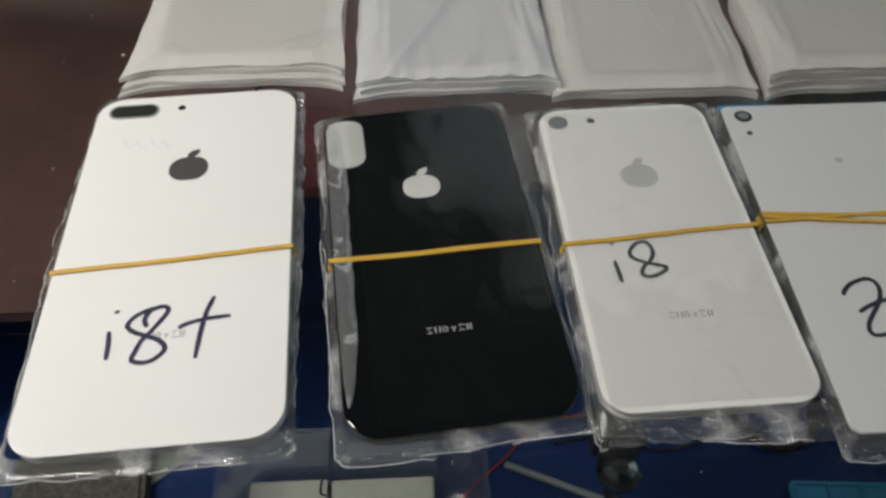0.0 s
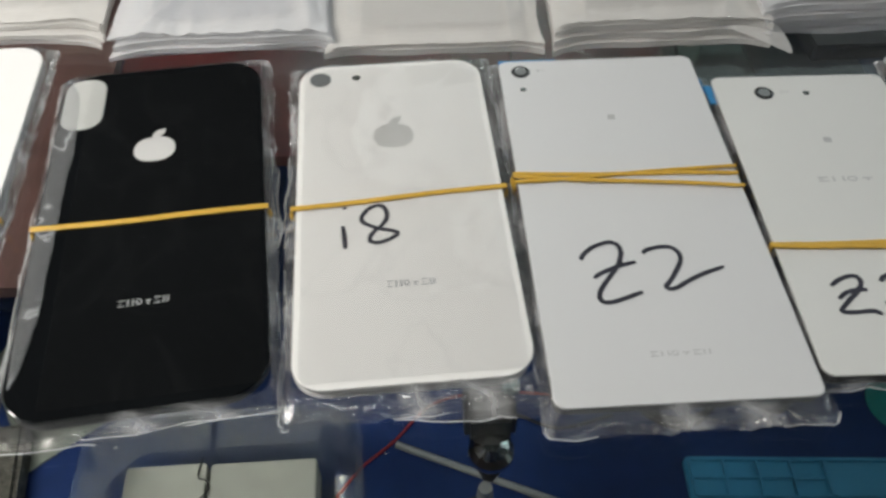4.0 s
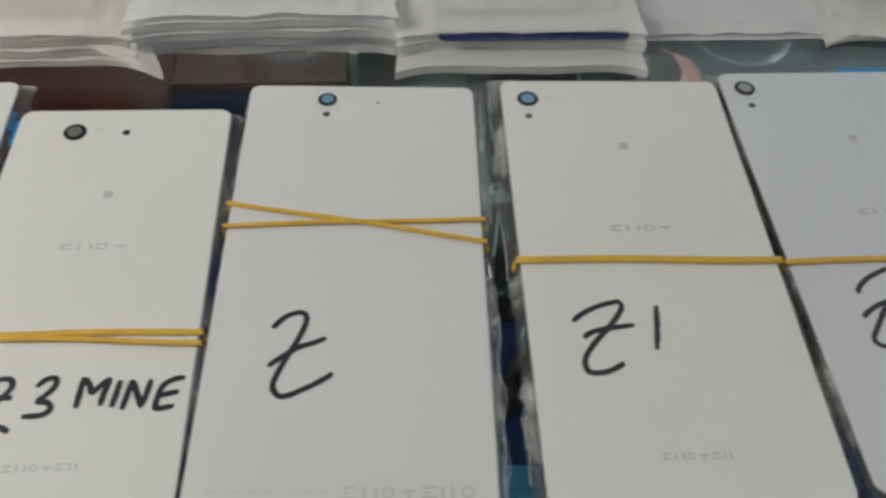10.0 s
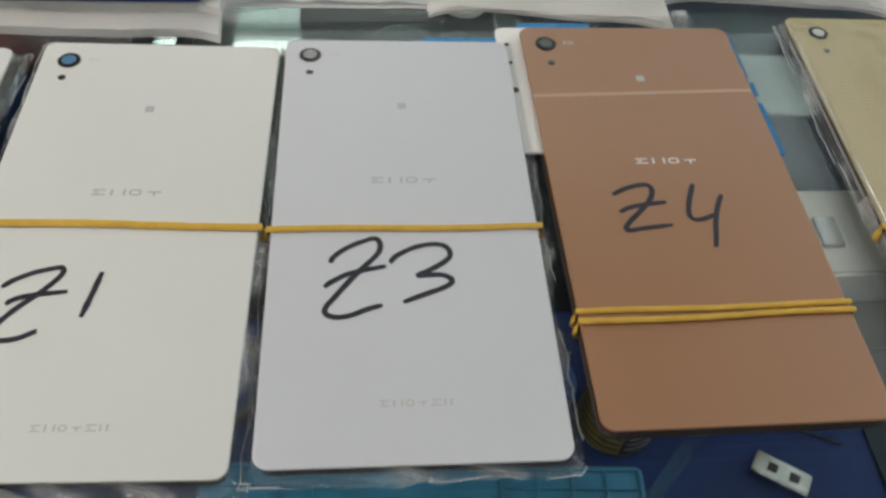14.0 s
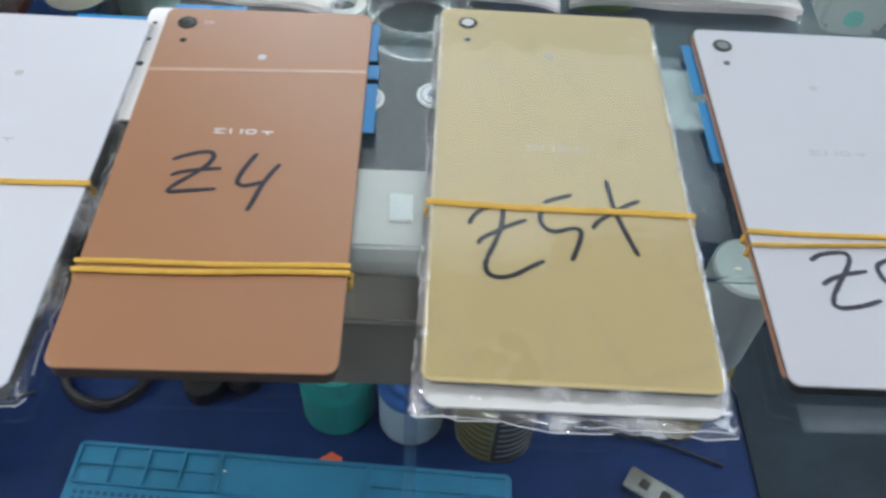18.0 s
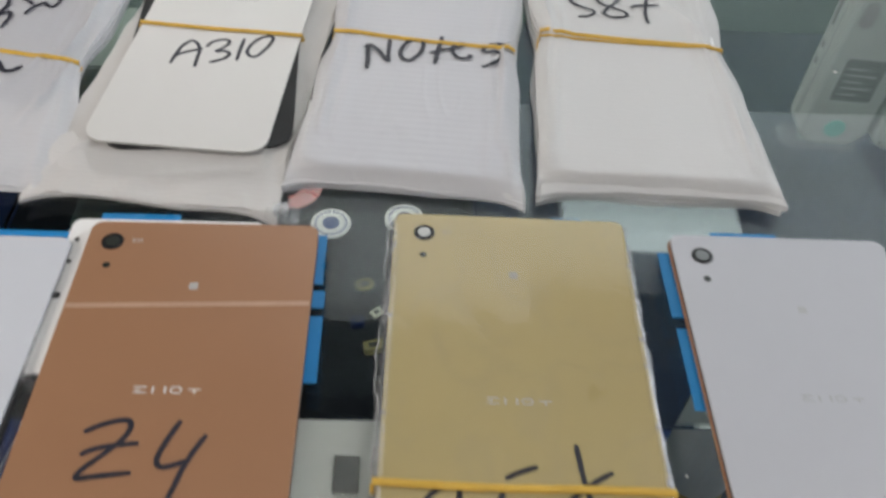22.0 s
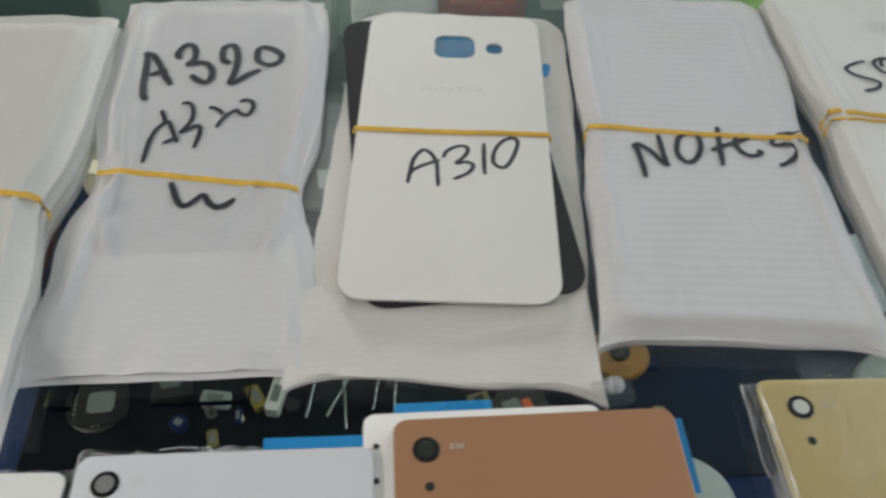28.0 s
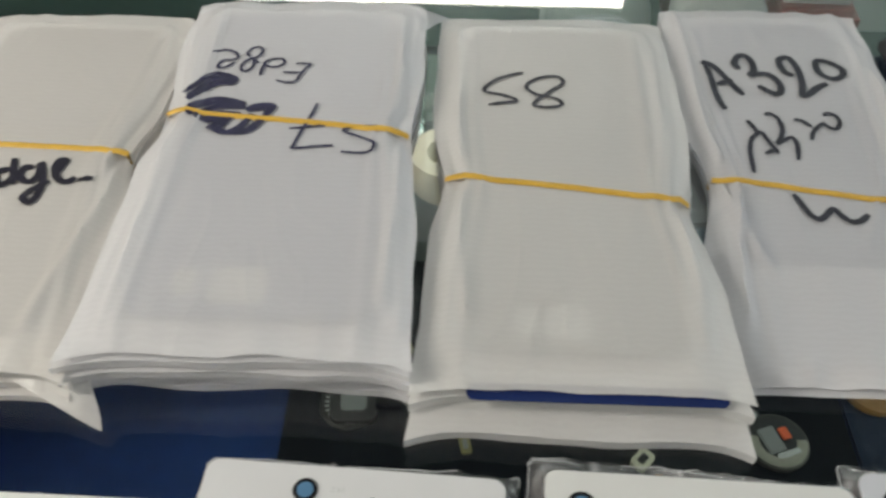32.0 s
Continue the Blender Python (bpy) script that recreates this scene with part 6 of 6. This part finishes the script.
# glass shelf: boards, rolls and handsets
slab("maroon_board", -440, -150, 228, 470, SHELF_Z + .3, SHELF_Z + 9, MAROON, "glossy maroon board on the glass shelf", "board")
slab("maroon_panel", -149, -34, 286, 470, SHELF_Z + .3, SHELF_Z + 9, MAROON, "short glossy maroon board on the glass shelf", "board")
slab("brown_board", -1280, -446, 124, 630, SHELF_Z + .3, SHELF_Z + 9, plain("red_brown_board", (0.068, 0.034, 0.030), 0.35, vary=0.4, scale=9, tint=(0.026, 0.015, 0.014)), "dark brown scratched board on the glass shelf", "board")


def disc(at, r, ring, label, face=WHITE_PLASTIC):
    t = put("printed_disc", (*at, SHELF_Z), 0, label, "disc", "printed discs on the shelf")
    part("disc", turned([(r, 0.2), (r, 1.4), (r - .5, 1.6)], 36), face, t)
    part("centre", turned([(r * .42, 1.5), (r * .42, 2.0), (r * .4, 2.1)], 28), ring, t)
    bm = bmesh.new()
    for k in range(22):
        a = math.tau * k / 22
        r0 = bmesh.ops.create_cube(bm, size=1)
        bmesh.ops.scale(bm, vec=(r * .1, r * .14, .2), verts=r0["verts"])
        bmesh.ops.rotate(bm, verts=r0["verts"], matrix=Matrix.Rotation(a, 3, "Z"))
        bmesh.ops.translate(bm, verts=r0["verts"], vec=(math.cos(a) * r * .78, math.sin(a) * r * .78, 1.75))
    part("print_ring", bm, ring, t)


disc((222, 262), 13, plain("navy_print", (0.04, 0.08, 0.22), 0.5), "small white disc with a navy printed centre")
disc((270, 268), 13, plain("navy_print_2", (0.04, 0.08, 0.22), 0.5), "small white disc with a navy printed centre")


def open_ring(name, at, r0, r1, h, material, label, category):
    t = put(name, (*at, SHELF_Z), 0, label, category)
    bm = bmesh.new()
    c_ = circle(1, 36)
    rings = [[(x * r, y * r, z) for x, y in c_] for r, z in ((r0, .2), (r1, .2), (r1, h), (r0, h))]
    vs = [[bm.verts.new(p) for p in ring] for ring in rings]
    for a, b_ in zip(vs, vs[1:] + vs[:1]):
        for k in range(36):
            bm.faces.new((a[k], a[(k + 1) % 36], b_[(k + 1) % 36], b_[k]))
    part("ring", bm, material, t)
    return t


t = open_ring("paper_reel", (568, 229), 5.6, 19, 1.4, PAPER, "white paper ring with small red and black print", "paper ring")
for a0, n, mat_ in ((55, 6, RED), (-75, 3, BLACK_PLASTIC), (-25, 5, GREY_PLASTIC)):
    for k in range(n):
        bm = box(bmesh.new(), 11.2, 14.6, -1.0, 1.0, 1.38, 1.6)
        bmesh.ops.rotate(bm, verts=bm.verts, matrix=Matrix.Rotation(radians(a0 + 11 * k), 3, "Z"))
        part("print_mark", bm, mat_, t)
open_ring("tape_roll", (-5, 372), 13, 24, 26, TAPE, "beige roll of clear tape on the glass shelf", "tape")
open_ring("tape_roll", (-71, 325), 31, 38, 26, CLEAR_PLASTIC, "wide roll of clear film near the maroon board", "tape")
open_ring("clear_dish", (256, 343), 35, 38, 22, CLEAR_PLASTIC, "clear round plastic dish on the shelf", "dish")
open_ring("clear_dish", (150, 296), 22, 24, 16, CLEAR_PLASTIC, "small clear round plastic dish on the shelf", "dish")
t = put("film_crescent", (193, 301, SHELF_Z), 0, "pink crescent of thin film lying on the glass shelf", "film scrap")
outer = [(21 * math.sin(a), 24 * math.cos(a) - 3) for a in (math.pi * k / 18 for k in range(19))]
hollow = [(10.5 * math.sin(a) - 1.5, 19 * math.cos(a) + 4.5) for a in (math.pi * k / 18 for k in range(18, -1, -1))]
bm = bmesh.new()
for k in range(18):
    quad = [outer[k], outer[k + 1], hollow[17 - k], hollow[18 - k]]
    low = [bm.verts.new((*p, 0.3)) for p in quad]
    high = [bm.verts.new((*p, 1.1)) for p in quad]
    bm.faces.new(high)
    bm.faces.new(low[::-1])
    bm.faces.new((low[0], low[1], high[1], high[0]))
    bm.faces.new((low[2], low[3], high[3], high[2]))
bmesh.ops.remove_doubles(bm, verts=bm.verts, dist=0.01)
bmesh.ops.recalc_face_normals(bm, faces=bm.faces)
part("crescent", bm, PINK, t)
part("tail", plate(bmesh.new(), [(-9, -28), (4, -26), (4, -22), (-9, -25)], 0.3, 0.9, .1), RED, t, "red torn tail")
open_ring("foam_ring", (199, 366), 9, 17, 5, WHITE_PLASTIC, "white foam ring lying on the glass shelf", "ring")

# panes added as reflectors for the tube's bright strip, with a carton as support
MIRROR_GLASS = glass_material("mirroring_glass", (0.85, 0.93, 0.9), 1.6)
slab("glass_pane", 19, 80, 240, 600, -276, -270, MIRROR_GLASS, "added pane below the shelf that mirrors the wall tube")
slab("glass_strip", -45, -29, 240, 600, -276, -270, MIRROR_GLASS, "added narrow pane below the shelf that mirrors the wall tube")
t = put("pane_carton", (20, 560, FLOOR_Z), 0, "pale green carton added to carry the mirroring pane", "carton")
part("carton_body", box(bmesh.new(), -62, 58, -40, 60, 3.2, 185.6, 2), plain("pale_green_card", (0.16, 0.20, 0.18), 0.6), t)
t = put("black_carton", (129, 380, SHELF_Z), 1, "flat black carton with plain white print bars", "carton")
part("carton_body", box(bmesh.new(), -49, 49, -56, 60, 0, 14, 1.5), plain("black_card", (0.02, 0.02, 0.022), 0.45), t)
bars(t, 8, 46, -44, 5, 14, GREY_PLASTIC, 8)
part("sticker", plate(bmesh.new(), [(-2, -38), (7, -34), (6, -22), (-4, -20)], 14, 14.3, 0.05), GREY_PLASTIC, t, "small torn pale sticker")


def handset(at, turn, w, h, d, body, label, sticker=None, window=True, screen=False, lean=0.0, label_y=.45, sticker_y=.17):
    t = put("handset", at, turn, label, "phone", "handsets on the glass shelf")
    t.matrix_basis = pose(at[0] * MM, at[1] * MM, at[2] * MM, lean, 0, turn)
    part("front_shell", plate(bmesh.new(), [(x, y + h / 2) for x, y in outline(w, h, w * .28, 8)], 0.3, d * .46, 2.5), body, t)
    part("seam", plate(bmesh.new(), [(x, y + h / 2) for x, y in outline(w - 2.4, h - 2.4, w * .27, 8)], d * .45, d * .51, 0.2), GREY_PLASTIC, t)
    part("back_shell", plate(bmesh.new(), [(x, y + h / 2) for x, y in outline(w - 1, h - 1, w * .28, 8)], d * .5, d, 3), body, t)
    for y0, y1 in ((.42, .46), (.52, .56), (.66, .86)):
        part("side_button", box(bmesh.new(), -w / 2 - .6, -w / 2 + 2, h * y0, h * y1, d * .2, d * .34, .5), GREY_LABEL, t)
    if window:
        part("battery_label", plate(bmesh.new(), outline(w * .56, h * .26, 2), d - .2, d + .35, .1, (0, h * label_y)), GREY_LABEL, t)
        for k in range(5):
            part("print_mark", box(bmesh.new(), -w * .2, w * (.05 + .15 * (k % 2)), h * (label_y - .09 + .04 * k), h * (label_y - .085 + .04 * k), d + .2, d + .5), MARK_GREY, t)
    if sticker:
        part("sticker", turned([(w * .15, d - .1), (w * .15, d + .4), (w * .14, d + .5)], 24, (0, h * sticker_y)), sticker, t, "round sticker")
    if screen:
        part("screen", plate(bmesh.new(), outline(w * .6, h * .2, 2), d - .2, d + .4, .1, (0, h * .3)), LENS_DARK, t)
    part("camera_window", plate(bmesh.new(), outline(w * .2, h * .14, w * .09), d - .2, d + .5, .15, (-w * .28, h * .82)), GREY_PLASTIC, t)
    for x in (-.36, .36):
        part("screw", turned([(1.6, d - .2), (1.6, d + .3), (1.2, d + .4)], 12, (x * w, h * .06)), STEEL, t)
    return t


# white plastics with the dimness inside the case put into their colour
HAND_WHITE = plain("dimmed_white_plastic", (0.30, 0.33, 0.32), 0.4, vary=0.06)
HAND_DIM = plain("dimmed_teal_white_plastic", (0.20, 0.25, 0.24), 0.4, vary=0.06)
HAND_PALE = plain("dimmed_grey_plastic", (0.26, 0.30, 0.31), 0.4, vary=0.06)
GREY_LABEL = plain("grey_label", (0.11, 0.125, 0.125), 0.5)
TEAL_STICKER, YELLOW_STICKER = plain("teal_sticker", (0.05, 0.36, 0.30), 0.5), plain("yellow_sticker", (0.45, 0.40, 0.05), 0.5)
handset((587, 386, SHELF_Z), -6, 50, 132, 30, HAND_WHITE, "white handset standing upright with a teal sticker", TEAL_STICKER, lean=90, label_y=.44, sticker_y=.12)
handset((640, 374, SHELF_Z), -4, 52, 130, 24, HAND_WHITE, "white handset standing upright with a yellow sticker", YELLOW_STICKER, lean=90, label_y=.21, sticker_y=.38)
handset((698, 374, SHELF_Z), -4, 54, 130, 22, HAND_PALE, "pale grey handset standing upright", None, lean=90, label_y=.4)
t = put("plastic_sheet", (577, 362, SHELF_Z), -6, "clear plastic base plate under the handset", "plastic plate")
part("plate", plate(bmesh.new(), outline(58, 26, 8), 0.3, 4, 1), CLEAR_PLASTIC, t)
handset((396, 374, SHELF_Z), -4, 58, 122, 24, LIME, "lime green handset leaning back on the shelf", None, False, False, 44)


def upright(bm, w, h, r, depth, at=(0, 0), foot=0.2):
    """A rounded front standing on its edge: w wide, h high, depth deep, with its front at y = at[1]."""
    one = plate(bmesh.new(), [(x, y + h / 2) for x, y in outline(w, h, r, 8)], -depth, 0, 3)
    bmesh.ops.rotate(one, verts=one.verts, matrix=Matrix.Rotation(radians(90), 3, "X"))
    bmesh.ops.translate(one, verts=one.verts, vec=(at[0], at[1], foot))
    me = bpy.data.meshes.new("outline_body")
    one.to_mesh(me)
    one.free()
    bm.from_mesh(me)
    bpy.data.meshes.remove(me)
    return bm


t = put("white_device", (98, 486, SHELF_Z), 2, "dull white rounded device standing on the shelf", "device", "upright devices on the shelf")
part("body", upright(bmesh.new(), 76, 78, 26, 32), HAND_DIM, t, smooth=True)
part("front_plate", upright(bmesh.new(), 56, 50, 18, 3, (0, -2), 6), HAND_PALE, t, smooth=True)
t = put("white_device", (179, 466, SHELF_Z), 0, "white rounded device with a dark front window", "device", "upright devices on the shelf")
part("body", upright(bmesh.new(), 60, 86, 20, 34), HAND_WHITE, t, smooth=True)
part("front_window", upright(bmesh.new(), 44, 46, 6, 3, (0, -1.5), 14), GREY_LABEL, t, "dark grey front window", smooth=True)
t = put("brown_case", (190, 536, SHELF_Z), 0, "brown rounded case behind the white devices", "case")
part("body", upright(bmesh.new(), 62, 104, 20, 34), plain("brown_plastic", (0.09, 0.04, 0.03), 0.4), t, smooth=True)
t = put("white_meter", (240, 462, SHELF_Z), -2, "white and red box with a small dark display", "meter")
part("lower_case", box(bmesh.new(), -30, 30, -2, 40, 0, 76, 7), plain("brick_red_plastic", (0.15, 0.03, 0.022), 0.4), t, "brick red lower case")
bm = box(bmesh.new(), -29, 29, 4, 50, 76.5, 104, 7)
for v in bm.verts:
    if v.co.z > 90 and v.co.y < 30:
        v.co.z -= 6
part("upper_case", bm, plain("dull_white_plastic", (0.48, 0.51, 0.49), 0.35), t)
part("display", box(bmesh.new(), -12, 12, 22, 36, 101, 104.6), LENS_DARK, t)
part("front_plate", upright(bmesh.new(), 44, 40, 6, 3, (0, -3), 8), HAND_WHITE, t, smooth=True)
t = put("glass_pane_stack", (432, 272, SHELF_Z), -3, "small stack of clear screen glass panes", "glass pane")
for k in range(4):
    part("pane", plate(bmesh.new(), outline(118, 60, 4), k * 2.2 + .3, k * 2.2 + 1.6, .2, (k * .8, -k * 1.2)), CLEAR_PLASTIC, t)
t = put("pale_panel", (330, 560, SHELF_Z), 0, "pale upright panel at the back of the shelf", "panel")
part("panel", box(bmesh.new(), -30, 45, -3, 60, 0, 150, 2), plain("pale_green_plastic", (0.40, 0.48, 0.45), 0.5), t)
t = put("white_packet", (-655, 522, SHELF_Z + 9), 0, "white folded packets at the far end of the shelf", "packet")
part("packet", plate(bmesh.new(), outline(120, 60, 6), 0.2, 14, 2), PAPER, t)
part("packet_front", plate(bmesh.new(), outline(90, 40, 5), 14, 22, 2, (40, -8)), PAPER, t)
t = put("paper_sheet", (-560, 225, FLOOR_Z), 28, "torn white paper sheet on the case floor", "paper")
# white sheet, darkened in colour like the pads
part("sheet", plate(bmesh.new(), [(-40, -75), (36, -60), (44, 40), (-10, 80), (-44, 50)], 0.2, 1.6, .3), plain("dimmed_torn_paper", (0.22, 0.24, 0.21), 0.7, vary=0.2), t)
t = put("mesh_sponge", (-610, 120, FLOOR_Z), 8, "grey textured sponge block on the case floor", "sponge")
part("sponge", box(bmesh.new(), -55, 55, -50, 50, 0, 24, 4), plain("speckled_sponge", (0.10, 0.095, 0.08), 0.8, vary=0.5, scale=260, bump=0.6, bump_scale=500), t)

# lint and dust on the glass
bm = bmesh.new()
rng = random.Random(5)
for k in range(150):
    x, y = rng.choice(((-520, -440), (-460, 460), (400, 560))), rng.uniform(-110, 300)
    x, s_ = rng.uniform(*x), rng.choice((0.25, 0.3, 0.35, 0.5, 0.9))
    r0 = bmesh.ops.create_icosphere(bm, subdivisions=1, radius=s_)
    bmesh.ops.scale(bm, vec=(1, rng.uniform(0.5, 1), 0.3), verts=r0["verts"])
    bmesh.ops.translate(bm, vec=(x, y, s_ * 0.3), verts=r0["verts"])
tagged(link("dust", bm, PAPER), "white dust and lint specks on the glass top", "dust", "", "stuff")
t = put("plastic_clip", (231.3, 76, 0), 4, "small milky plastic clip on the glass behind the copper cover", "clip")
part("body", box(bmesh.new(), -5.5, 5.5, -3.2, 3.2, 0.05, 3.6, .6), CLEAR_PLASTIC, t)
part("lug", box(bmesh.new(), -2.6, 2.4, -1.6, 2.6, 3.6, 6.4, .6), MILKY, t)
for x, y, a in ((352, -34, 20), (438, -2, 50)):
    t = put("paper_scrap", (x, y, 0), a, "tiny white paper scrap on the glass top", "scrap", "scraps on the glass")
    part("scrap", plate(bmesh.new(), outline(1.9, 1.2, .3), 0.05, 0.5, .1), PAPER, t)
